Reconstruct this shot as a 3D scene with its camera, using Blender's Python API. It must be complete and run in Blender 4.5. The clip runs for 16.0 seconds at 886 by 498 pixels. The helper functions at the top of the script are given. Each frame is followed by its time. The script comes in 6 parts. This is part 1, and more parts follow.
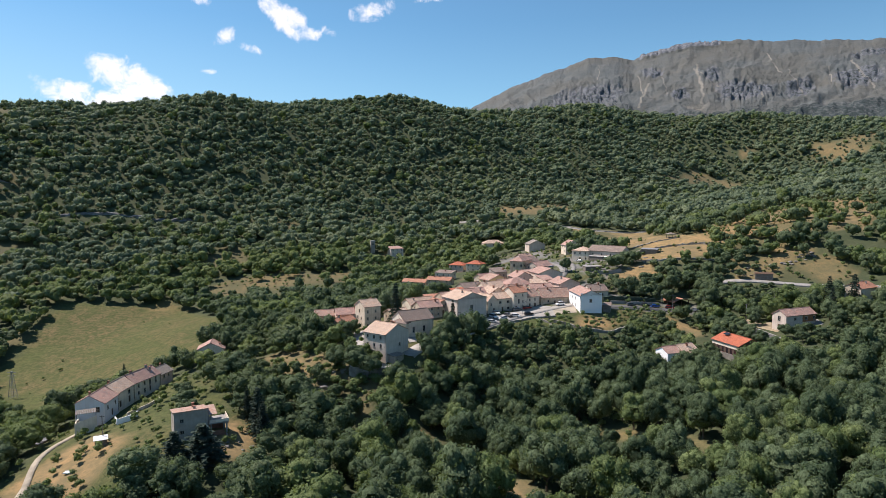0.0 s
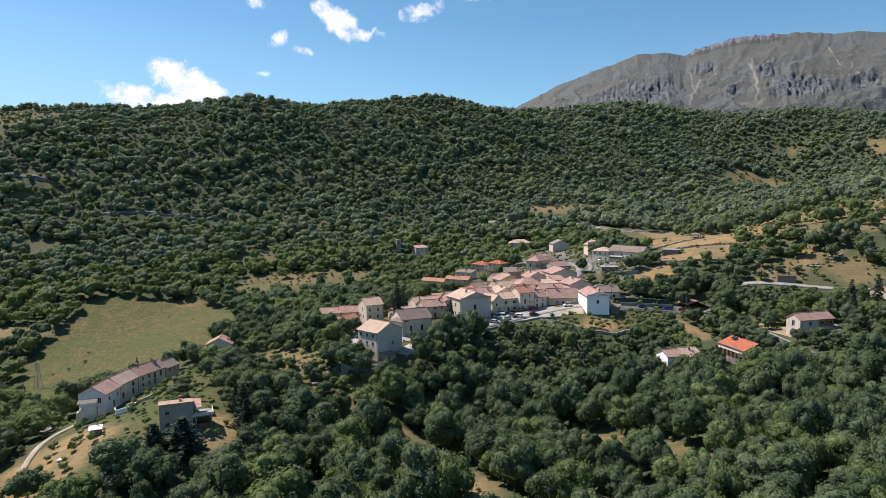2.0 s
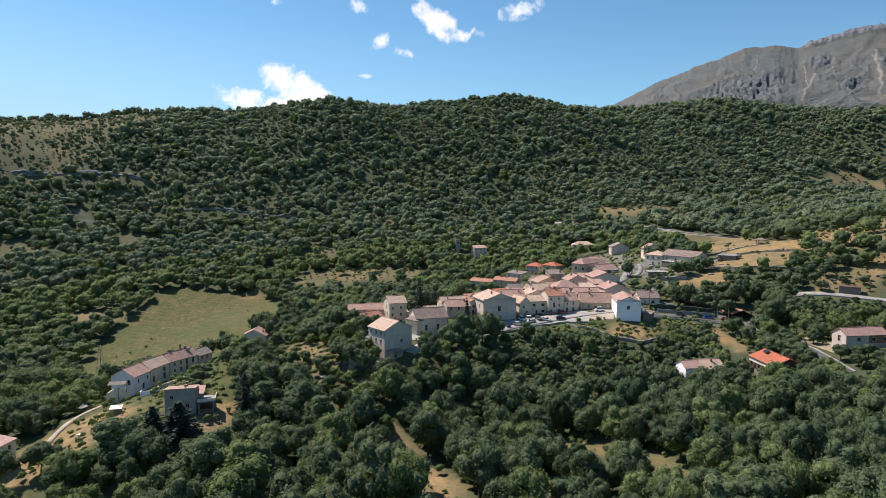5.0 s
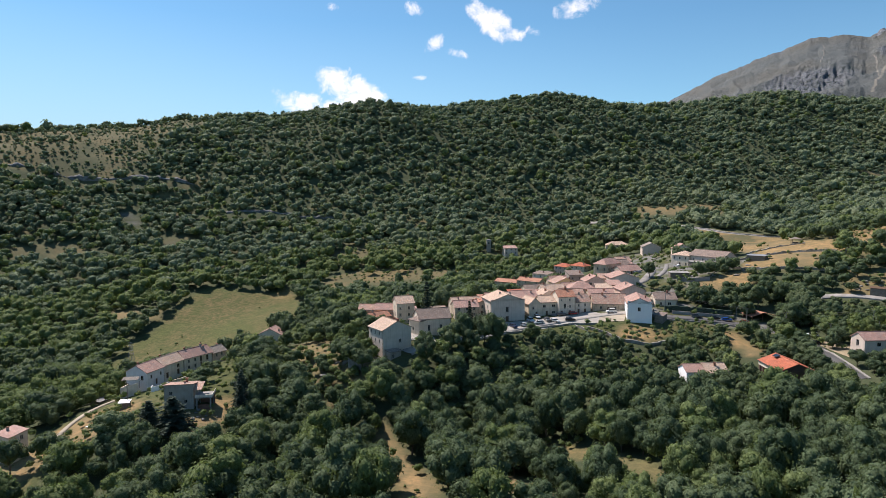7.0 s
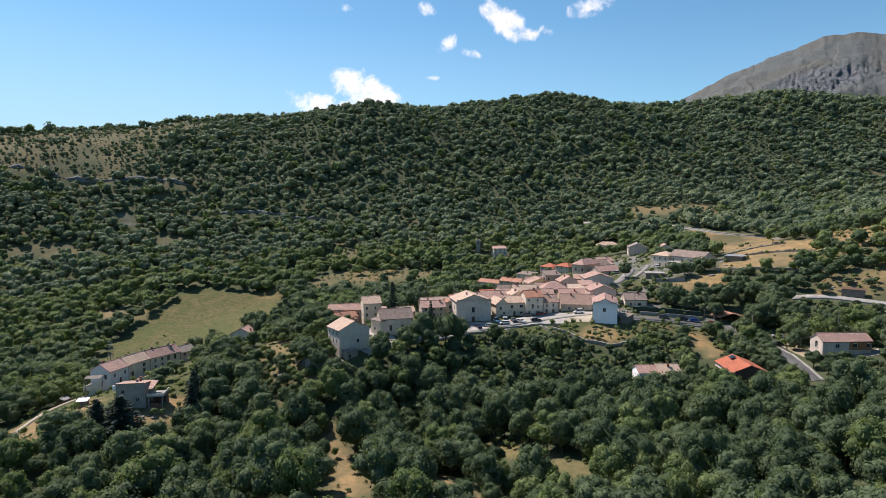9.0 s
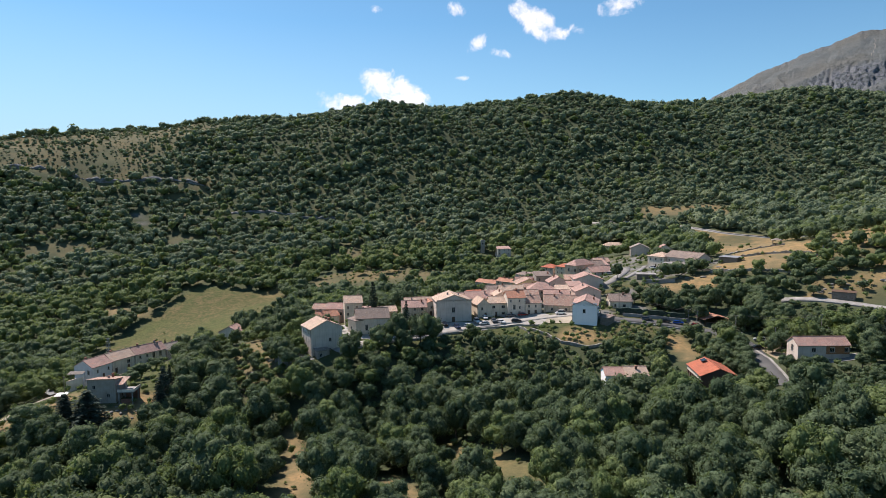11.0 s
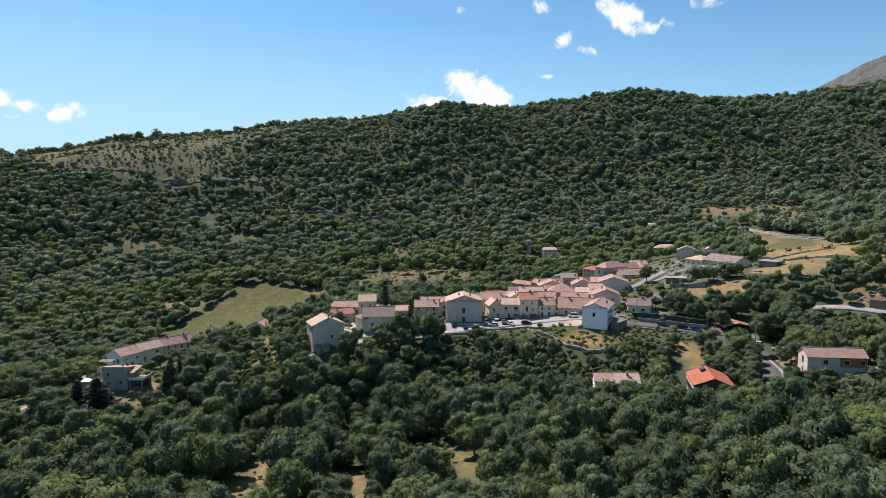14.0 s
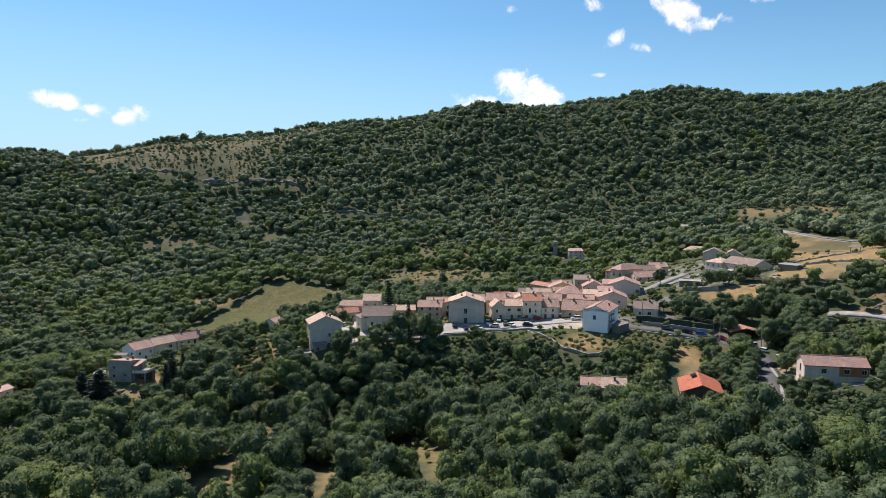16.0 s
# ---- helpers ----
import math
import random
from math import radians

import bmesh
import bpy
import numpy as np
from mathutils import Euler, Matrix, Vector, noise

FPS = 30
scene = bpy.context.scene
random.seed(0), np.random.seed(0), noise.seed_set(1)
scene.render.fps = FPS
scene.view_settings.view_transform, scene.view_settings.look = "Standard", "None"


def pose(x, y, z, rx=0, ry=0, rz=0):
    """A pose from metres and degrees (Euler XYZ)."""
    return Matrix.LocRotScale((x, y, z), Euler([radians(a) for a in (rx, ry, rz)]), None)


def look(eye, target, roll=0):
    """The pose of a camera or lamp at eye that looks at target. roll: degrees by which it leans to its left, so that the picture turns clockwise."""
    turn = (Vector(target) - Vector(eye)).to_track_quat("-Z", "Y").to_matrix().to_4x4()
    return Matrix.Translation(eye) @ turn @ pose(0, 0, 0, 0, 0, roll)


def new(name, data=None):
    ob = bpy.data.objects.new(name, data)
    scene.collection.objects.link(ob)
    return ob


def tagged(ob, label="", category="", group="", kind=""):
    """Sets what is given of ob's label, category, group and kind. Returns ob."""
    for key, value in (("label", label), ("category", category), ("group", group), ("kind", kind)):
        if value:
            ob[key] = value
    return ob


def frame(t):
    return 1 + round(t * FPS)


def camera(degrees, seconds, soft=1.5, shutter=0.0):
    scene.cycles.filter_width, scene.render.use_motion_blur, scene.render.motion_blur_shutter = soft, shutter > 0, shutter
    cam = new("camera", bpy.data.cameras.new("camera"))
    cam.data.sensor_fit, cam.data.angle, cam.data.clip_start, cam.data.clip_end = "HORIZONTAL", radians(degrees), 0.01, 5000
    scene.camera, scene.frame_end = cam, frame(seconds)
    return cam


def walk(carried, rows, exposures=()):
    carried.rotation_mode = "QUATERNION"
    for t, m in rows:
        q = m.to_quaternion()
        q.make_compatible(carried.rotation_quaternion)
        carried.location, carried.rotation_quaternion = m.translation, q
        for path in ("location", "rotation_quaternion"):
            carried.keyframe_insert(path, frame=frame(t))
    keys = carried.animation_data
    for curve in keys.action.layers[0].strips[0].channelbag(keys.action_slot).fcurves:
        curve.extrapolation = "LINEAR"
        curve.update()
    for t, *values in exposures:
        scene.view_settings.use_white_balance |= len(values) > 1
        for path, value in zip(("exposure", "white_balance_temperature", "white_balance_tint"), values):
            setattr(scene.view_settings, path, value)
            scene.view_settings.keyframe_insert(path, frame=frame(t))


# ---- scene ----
cam = camera(69.9, 16.0, soft=.72)
PATH = [
    (0, (0.798, 0.075, 99.794), (0.802, 2.069, 99.635), -0.2),
    (0.5, (5.539, 0.307, 99.792), (5.512, 2.301, 99.631), -0.1),
    (1, (10.235, 0.499, 99.785), (10.172, 2.491, 99.624), -0.0),
    (1.5, (14.879, 0.661, 99.771), (14.778, 2.652, 99.611), 0.0),
    (2, (19.482, 0.863, 99.752), (19.335, 2.851, 99.591), -0.2),
    (2.5, (24.076, 1.238, 99.736), (23.88, 3.222, 99.576), -0.1),
    (3, (28.824, 1.712, 99.733), (28.579, 3.69, 99.573), -0.0),
    (3.5, (33.664, 2.322, 99.74), (33.372, 4.294, 99.58), -0.1),
    (4, (38.547, 3.116, 99.757), (38.206, 5.08, 99.597), -0.2),
    (6.3, (60.832, 7.845, 100.1), (60.278, 9.759, 99.938), 0.1),
    (6.5, (62.742, 8.298, 100.106), (62.173, 10.209, 99.945), -0.2),
    (7, (67.491, 9.542, 100.111), (66.884, 11.441, 99.95), -0.2),
    (7.5, (72.23, 10.877, 100.109), (71.599, 12.768, 99.948), -0.3),
    (8, (76.937, 12.247, 100.109), (76.305, 14.137, 99.949), -0.3),
    (8.5, (81.625, 13.752, 100.105), (80.989, 15.642, 99.944), -0.3),
    (9, (86.325, 15.381, 100.088), (85.678, 17.266, 99.928), -0.3),
    (11.5, (109.901, 24.007, 99.972), (109.135, 25.848, 99.812), -0.3),
    (12, (114.571, 25.841, 99.989), (113.766, 27.664, 99.829), -0.3),
    (12.5, (119.149, 27.802, 100.012), (118.303, 29.608, 99.854), -0.4),
    (13, (123.591, 29.836, 100.015), (122.705, 31.622, 99.857), -0.3),
    (13.5, (127.906, 31.912, 100.019), (126.98, 33.677, 99.862), -0.3),
    (14, (132.132, 34.106, 100.013), (131.167, 35.851, 99.855), -0.3),
    (14.5, (136.301, 36.428, 100.016), (135.299, 38.151, 99.859), -0.4),
    (15, (140.478, 38.833, 100.016), (139.439, 40.535, 99.859), -0.3),
    (15.5, (144.595, 41.274, 100.036), (143.526, 42.957, 99.879), -0.3),
    (16, (148.69, 43.734, 100.064), (147.594, 45.4, 99.907), -0.2),
]
walk(cam, [(t, look(e, g, r)) for t, e, g, r in PATH], ((0, .5, 6500, 18), (16, .5, 6500, 18)))

# ---- sky and sun ----
SUN_AZ, SUN_EL = radians(-66), radians(52)   # azimuth from +y towards +x
sun_way = Vector((math.sin(SUN_AZ) * math.cos(SUN_EL), math.cos(SUN_AZ) * math.cos(SUN_EL), math.sin(SUN_EL)))
world = bpy.data.worlds.new("sky")
scene.world = world
world.use_nodes = True
wn, wl = world.node_tree.nodes, world.node_tree.links
wn.clear()


def wmath(op, a, b=None):
    n = wn.new("ShaderNodeMath")
    n.operation = op
    for i, v in enumerate((a, b)):
        if v is None:
            continue
        if isinstance(v, (int, float)):
            n.inputs[i].default_value = v
        else:
            wl.new(v, n.inputs[i])
    return n.outputs[0]


sky = wn.new("ShaderNodeTexSky")
sky.sky_type, sky.sun_disc = "NISHITA", False
sky.sun_elevation, sky.sun_rotation = SUN_EL, SUN_AZ
sky.altitude, sky.air_density, sky.dust_density, sky.ozone_density = 900, 1.0, 0.4, 0.6
coords = wn.new("ShaderNodeTexCoord")
split = wn.new("ShaderNodeSeparateXYZ")
wl.new(coords.outputs["Generated"], split.inputs[0])
az = wmath("ARCTAN2", split.outputs[0], split.outputs[1])
el = wmath("ARCSINE", split.outputs[2])
# fair-weather clouds: azimuth, elevation, half width, half height, tilt, thickness; angles in degrees
CLOUDS = ((-14.6, 15.9, 1.5, .9, -55, 1.25), (-13.1, 14.9, 2.3, 1.2, -32, 1.4), (-11.8, 14.1, 1.6, .8, -8, 1.2), (-9.9, 14.2, 1.1, .55, -20, .7),
          (-6.3, 15.8, 2.0, .9, 10, 1.15), (-4.7, 16.2, 1.2, .9, 60, .75), (-7.5, 15.9, .9, .5, 0, .6), (-18.4, 13.4, 1.5, .8, 30, .7), (-16.2, 12.5, 1.5, .55, -15, .75),
          (-19.8, 10.5, 1.0, .35, 5, .5), (-26.0, 9.4, 3.0, 1.5, -20, 1.5), (-24.2, 8.9, 2.4, .9, -25, 1.3), (-29.6, 8.2, 2.9, .9, -5, 1.3), (-31.6, 8.7, 1.3, .6, -35, 1.0), (-27.5, 7.7, 3.5, .9, 0, 1.4),
          (-64.3, 7.6, 2.1, .8, -8, 1.2), (-61.8, 7.0, 1.6, .7, -10, .9), (-59.2, 6.7, 1.7, .9, 12, 1.15), (-62.8, 6.2, 1.4, .35, 5, .6),
          (-20.2, 16.1, 1.3, .7, -10, .9), (-27.4, 16.1, .9, .5, 0, .6), (-1.2, 16.9, 2.0, .4, 5, .8), (-8.0, 17.4, 1.6, .6, 0, 1.0))
puff = wn.new("ShaderNodeTexNoise")
puff.inputs["Scale"].default_value, puff.inputs["Detail"].default_value, puff.inputs["Roughness"].default_value = 42, 8, .66
puff.inputs["Distortion"].default_value = .4
wl.new(coords.outputs["Generated"], puff.inputs["Vector"])
ragged = wmath("MULTIPLY", wmath("SUBTRACT", puff.outputs[0], .5), 3.6)
dens = None
for a, e, w, h, tilt, thick in CLOUDS:
    c, q = math.cos(radians(tilt)), math.sin(radians(tilt))
    du, dv = wmath("SUBTRACT", az, radians(a)), wmath("SUBTRACT", el, radians(e))
    u = wmath("DIVIDE", wmath("ADD", wmath("MULTIPLY", du, c), wmath("MULTIPLY", dv, q)), radians(w))
    v = wmath("DIVIDE", wmath("SUBTRACT", wmath("MULTIPLY", dv, c), wmath("MULTIPLY", du, q)), radians(h))
    d = wmath("SUBTRACT", thick, wmath("MULTIPLY", wmath("ADD", wmath("MULTIPLY", u, u), wmath("MULTIPLY", v, v)), 1.15))
    dens = d if dens is None else wmath("MAXIMUM", dens, d)
ramp = wn.new("ShaderNodeMapRange")
ramp.interpolation_type = "SMOOTHSTEP"
ramp.inputs[1].default_value, ramp.inputs[2].default_value = .12, 1.5
wl.new(wmath("ADD", wmath("MINIMUM", dens, 1.15), ragged), ramp.inputs[0])
mixc = wn.new("ShaderNodeMix")
mixc.data_type = "RGBA"
wl.new(ramp.outputs[0], mixc.inputs[0])
clear = wn.new("ShaderNodeMix")
clear.data_type, clear.blend_type = "RGBA", "MULTIPLY"
clear.inputs[0].default_value, clear.inputs[7].default_value = 1.0, (.62, .985, 1.05, 1)
wl.new(sky.outputs[0], clear.inputs[6])
# summer haze low over the hills, thicker towards the sun
low_sky = wn.new("ShaderNodeMapRange")
low_sky.inputs[1].default_value, low_sky.inputs[2].default_value, low_sky.inputs[3].default_value, low_sky.inputs[4].default_value = radians(15), radians(3), 0, .75
wl.new(el, low_sky.inputs[0])
sunward = wn.new("ShaderNodeMapRange")
sunward.inputs[1].default_value, sunward.inputs[2].default_value, sunward.inputs[3].default_value, sunward.inputs[4].default_value = radians(0), radians(-45), .25, 1
wl.new(az, sunward.inputs[0])
haze = wn.new("ShaderNodeMix")
haze.data_type = "RGBA"
wl.new(wmath("MULTIPLY", low_sky.outputs[0], sunward.outputs[0]), haze.inputs[0])
wl.new(clear.outputs[2], haze.inputs[6])
haze.inputs[7].default_value = (3.9, 5.5, 6.7, 1)
wl.new(haze.outputs[2], mixc.inputs[6])
mixc.inputs[7].default_value = (9.0, 9.15, 9.4, 1)
back = wn.new("ShaderNodeBackground")
back.inputs[1].default_value = .09
wl.new(mixc.outputs[2], back.inputs[0])
wout = wn.new("ShaderNodeOutputWorld")
wl.new(back.outputs[0], wout.inputs[0])

sun = new("sun", bpy.data.lights.new("sun", "SUN"))
sun.data.energy, sun.data.angle, sun.data.color = 5.0, radians(.53), (1.0, .93, .83)
sun.rotation_euler = sun_way.to_track_quat("Z", "Y").to_euler()


# ---- materials ----
def material(name, build):
    m = bpy.data.materials.get(name)
    if m:
        return m
    m = bpy.data.materials.new(name)
    m.use_nodes = True
    nt = m.node_tree
    build(nt.nodes, nt.links, nt.nodes["Principled BSDF"])
    return m


def noise_tex(n, l, scale, detail=4, rough=.55, space="Object"):
    c = n.new("ShaderNodeTexCoord")
    t = n.new("ShaderNodeTexNoise")
    t.inputs["Scale"].default_value, t.inputs["Detail"].default_value, t.inputs["Roughness"].default_value = scale, detail, rough
    l.new(c.outputs[space], t.inputs["Vector"])
    return t.outputs[0]


def mix_col(n, l, fac, a, b, mode="MIX"):
    m = n.new("ShaderNodeMix")
    m.data_type, m.blend_type = "RGBA", mode
    for i, v in ((0, fac), (6, a), (7, b)):
        if isinstance(v, (int, float)):
            m.inputs[i].default_value = v
        elif isinstance(v, tuple):
            m.inputs[i].default_value = (*v, 1)
        else:
            l.new(v, m.inputs[i])
    return m.outputs[2]


def remap(n, l, v, a, b, c=0.0, d=1.0):
    m = n.new("ShaderNodeMapRange")
    l.new(v, m.inputs[0])
    for i, q in enumerate((a, b, c, d)):
        m.inputs[i + 1].default_value = q
    return m.outputs[0]


def bump(n, l, p, height, strength, dist):
    b = n.new("ShaderNodeBump")
    b.inputs["Strength"].default_value, b.inputs["Distance"].default_value = strength, dist
    l.new(height, b.inputs["Height"])
    l.new(b.outputs[0], p.inputs["Normal"])


def plain(name, colour, rough=.6, metal=0.0, spread=.25, scale=3.0, relief=.01):
    """A painted, wooden or metal surface with blotches, grain and light relief."""
    def build(n, l, p):
        big, fine = noise_tex(n, l, scale * .3), noise_tex(n, l, scale * 6, 3)
        c = mix_col(n, l, remap(n, l, big, .3, .7), tuple(v * (1 - spread) for v in colour), tuple(min(1, v * (1 + spread * .5)) for v in colour))
        c = mix_col(n, l, remap(n, l, fine, .35, .75, 0, .4), c, tuple(v * .65 for v in colour))
        l.new(c, p.inputs["Base Color"])
        p.inputs["Roughness"].default_value, p.inputs["Metallic"].default_value = rough, metal
        if relief:
            bump(n, l, p, fine, .4, relief)
    return material(name, build)


def plaster(name, colour, stain=.35):
    """Weathered lime plaster: patches, water streaks that run down the wall, grain."""
    def build(n, l, p):
        big, fine = noise_tex(n, l, .45, 5), noise_tex(n, l, 7.0, 4)
        c = n.new("ShaderNodeTexCoord")
        s = n.new("ShaderNodeMapping")
        s.inputs["Scale"].default_value = (1.6, 1.6, .12)
        l.new(c.outputs["Object"], s.inputs[0])
        t = n.new("ShaderNodeTexNoise")
        t.inputs["Scale"].default_value, t.inputs["Detail"].default_value = 1.3, 5
        l.new(s.outputs[0], t.inputs["Vector"])
        dirty = tuple(v * q for v, q in zip(colour, (.66, .61, .54)))
        a = mix_col(n, l, remap(n, l, big, .38, .68, 0, stain * 1.6), colour, dirty)
        a = mix_col(n, l, remap(n, l, t.outputs[0], .5, .72, 0, stain), a, tuple(v * .55 for v in dirty))
        a = mix_col(n, l, remap(n, l, fine, .3, .8, 0, .3), a, tuple(v * .8 for v in colour))
        l.new(a, p.inputs["Base Color"])
        p.inputs["Roughness"].default_value = .9
        bump(n, l, p, fine, .35, .03)
    return material(name, build)


def tiles(name, colour, second, lichen=.3):
    """Clay pantiles: courses, single tiles of differing colour, lichen."""
    def build(n, l, p):
        c = n.new("ShaderNodeTexCoord")
        m = n.new("ShaderNodeMapping")
        m.inputs["Scale"].default_value = (1, 1, 1)
        l.new(c.outputs["UV"], m.inputs[0])
        b = n.new("ShaderNodeTexBrick")
        b.inputs["Scale"].default_value = 1.0
        b.inputs["Brick Width"].default_value, b.inputs["Row Height"].default_value = .24, .36
        b.inputs["Mortar Size"].default_value, b.offset = .035, 0
        b.inputs["Color1"].default_value, b.inputs["Color2"].default_value = (.1, .1, .1, 1), (1, 1, 1, 1)
        b.inputs["Mortar"].default_value = (0, 0, 0, 1)
        l.new(m.outputs[0], b.inputs["Vector"])
        big, mid = noise_tex(n, l, .55, 5), noise_tex(n, l, 2.4, 6, .7)
        a = mix_col(n, l, remap(n, l, big, .35, .65), colour, second)
        a = mix_col(n, l, remap(n, l, mid, .46, .64, 0, .6), a, tuple(v * .45 for v in colour))
        a = mix_col(n, l, remap(n, l, noise_tex(n, l, 1.4, 6, .8), .50, .60, 0, lichen), a, (.66, .57, .46))
        a = mix_col(n, l, remap(n, l, noise_tex(n, l, 1.0, 5, .75), .54, .64, 0, .55), a, tuple(v * q for v, q in zip(colour, (.95, .72, .55))))
        a = mix_col(n, l, remap(n, l, noise_tex(n, l, .35, 4, .6), .5, .62, 0, .4), a, tuple(v * q for v, q in zip(second, (.62, .66, .70))))
        a = mix_col(n, l, .45, a, b.outputs[0], "MULTIPLY")
        l.new(a, p.inputs["Base Color"])
        p.inputs["Roughness"].default_value = .85
        w = n.new("ShaderNodeTexWave")
        w.wave_type, w.bands_direction = "BANDS", "X"
        w.inputs["Scale"].default_value = 1.3
        l.new(c.outputs["UV"], w.inputs["Vector"])
        bump(n, l, p, w.outputs[1], .8, .05)
    return material(name, build)


def foliage(name, dark, light, trans=.13, grain=3.0, gap_shade=.7):
    """Leaves: each plant its own tint, each clump its own tone, with leaf sprays and the shade between them painted as
    dark noise.
    """
    def build(n, l, p):
        g = n.new("ShaderNodeNewGeometry")
        at = n.new("ShaderNodeAttribute")
        at.attribute_name = "tint"
        oi = n.new("ShaderNodeObjectInfo")
        f = n.new("ShaderNodeMath")
        f.operation = "FRACT"
        s = n.new("ShaderNodeMath")
        s.operation = "ADD"
        l.new(at.outputs["Fac"], s.inputs[0])
        l.new(oi.outputs["Random"], s.inputs[1])
        l.new(s.outputs[0], f.inputs[0])
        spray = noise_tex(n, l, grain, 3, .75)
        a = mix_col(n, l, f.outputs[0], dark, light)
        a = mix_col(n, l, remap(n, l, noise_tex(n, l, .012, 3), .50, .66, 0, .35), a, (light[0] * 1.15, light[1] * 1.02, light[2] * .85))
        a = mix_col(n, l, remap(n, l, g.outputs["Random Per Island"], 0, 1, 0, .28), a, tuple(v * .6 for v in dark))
        # near-black noise spots stand for the shade between leaf sprays
        a = mix_col(n, l, remap(n, l, spray, .52, .40, 0, gap_shade), a, tuple(v * .22 for v in dark))
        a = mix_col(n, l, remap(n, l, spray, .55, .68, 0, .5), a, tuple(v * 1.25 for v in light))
        l.new(a, p.inputs["Base Color"])
        p.inputs["Roughness"].default_value = .7
        p.inputs["Specular IOR Level"].default_value = .08
        bump(n, l, p, spray, .9, .55 / grain)
        tr = n.new("ShaderNodeBsdfTranslucent")
        l.new(mix_col(n, l, .5, a, (light[0] * 1.5, light[1] * 1.6, light[2] * .7)), tr.inputs[0])
        ms = n.new("ShaderNodeMixShader")
        ms.inputs[0].default_value = trans
        out = n["Material Output"]
        l.new(p.outputs[0], ms.inputs[1])
        l.new(tr.outputs[0], ms.inputs[2])
        l.new(ms.outputs[0], out.inputs[0])
    return material(name, build)


def ground_mat():
    def build(n, l, p):
        def attr(k):
            a = n.new("ShaderNodeAttribute")
            a.attribute_name = k
            return a.outputs["Fac"]
        wide, mid, fine = noise_tex(n, l, .02, 5), noise_tex(n, l, .16, 5, .65), noise_tex(n, l, 1.4, 5, .7)
        tuft = noise_tex(n, l, .5, 6, .75)
        base = mix_col(n, l, remap(n, l, mid, .35, .65), (.050, .066, .034), (.082, .092, .048))
        base = mix_col(n, l, remap(n, l, fine, .4, .7, 0, .6), base, (.045, .052, .030))
        straw = mix_col(n, l, remap(n, l, mid, .35, .65), (.36, .228, .108), (.22, .160, .075))
        straw = mix_col(n, l, remap(n, l, wide, .44, .58, 0, .65), straw, (.150, .130, .078))
        straw = mix_col(n, l, remap(n, l, tuft, .45, .62, 0, .7), straw, (.15, .125, .068))
        straw = mix_col(n, l, remap(n, l, fine, .45, .75, 0, .5), straw, (.11, .105, .055))
        mead = mix_col(n, l, remap(n, l, mid, .40, .60), (.090, .096, .036), (.158, .120, .058))
        mead = mix_col(n, l, remap(n, l, wide, .45, .58, 0, .65), mead, (.082, .104, .034))
        mead = mix_col(n, l, remap(n, l, tuft, .47, .55, 0, .8), mead, (.056, .068, .024))
        mead = mix_col(n, l, remap(n, l, fine, .48, .66, 0, .7), mead, (.050, .056, .022))
        stone = mix_col(n, l, remap(n, l, fine, .35, .65), (.25, .24, .24), (.13, .125, .13))
        c = mix_col(n, l, attr("meadow"), base, mead)
        c = mix_col(n, l, attr("dry"), c, straw)
        c = mix_col(n, l, attr("rock"), c, stone)
        l.new(c, p.inputs["Base Color"])
        p.inputs["Roughness"].default_value = .95
        p.inputs["Specular IOR Level"].default_value = .1
        bump(n, l, p, fine, .7, .25)
    return material("ground", build)


def mountain_mat():
    """Dry grass with some bluish haze put into its colour, blue-grey crags, pale scree runs, dark scrub in dots towards
    the foot.
    """
    def build(n, l, p):
        wide, mid, fine = noise_tex(n, l, .004, 5, .6), noise_tex(n, l, .02, 8, .72), noise_tex(n, l, .07, 6, .75)

        def attr(k):
            a = n.new("ShaderNodeAttribute")
            a.attribute_name = k
            return a.outputs["Fac"]

        def sharp(mask, by, width=.12):
            m = n.new("ShaderNodeMath")
            m.operation = "ADD"
            l.new(mask, m.inputs[0])
            l.new(by, m.inputs[1])
            return remap(n, l, m.outputs[0], 1.0 - width, 1.0 + width)
        # grass tones shifted to blue-grey: part of the distance haze is painted in
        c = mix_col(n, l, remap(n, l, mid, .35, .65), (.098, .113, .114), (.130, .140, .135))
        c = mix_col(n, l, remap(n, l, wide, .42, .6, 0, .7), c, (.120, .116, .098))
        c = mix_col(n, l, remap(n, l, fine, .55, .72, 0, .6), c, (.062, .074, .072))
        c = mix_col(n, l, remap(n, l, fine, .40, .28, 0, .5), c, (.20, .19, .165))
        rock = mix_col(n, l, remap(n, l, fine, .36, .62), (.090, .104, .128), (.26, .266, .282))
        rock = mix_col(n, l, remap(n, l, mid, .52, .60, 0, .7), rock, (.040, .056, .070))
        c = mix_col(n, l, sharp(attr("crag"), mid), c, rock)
        c = mix_col(n, l, sharp(attr("scree"), fine, .2), c, (.27, .25, .21))
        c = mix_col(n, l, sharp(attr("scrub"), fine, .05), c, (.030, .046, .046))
        l.new(c, p.inputs["Base Color"])
        p.inputs["Roughness"].default_value = .95
        bump(n, l, p, fine, 1.0, 14)
    return material("mountain_rock", build)


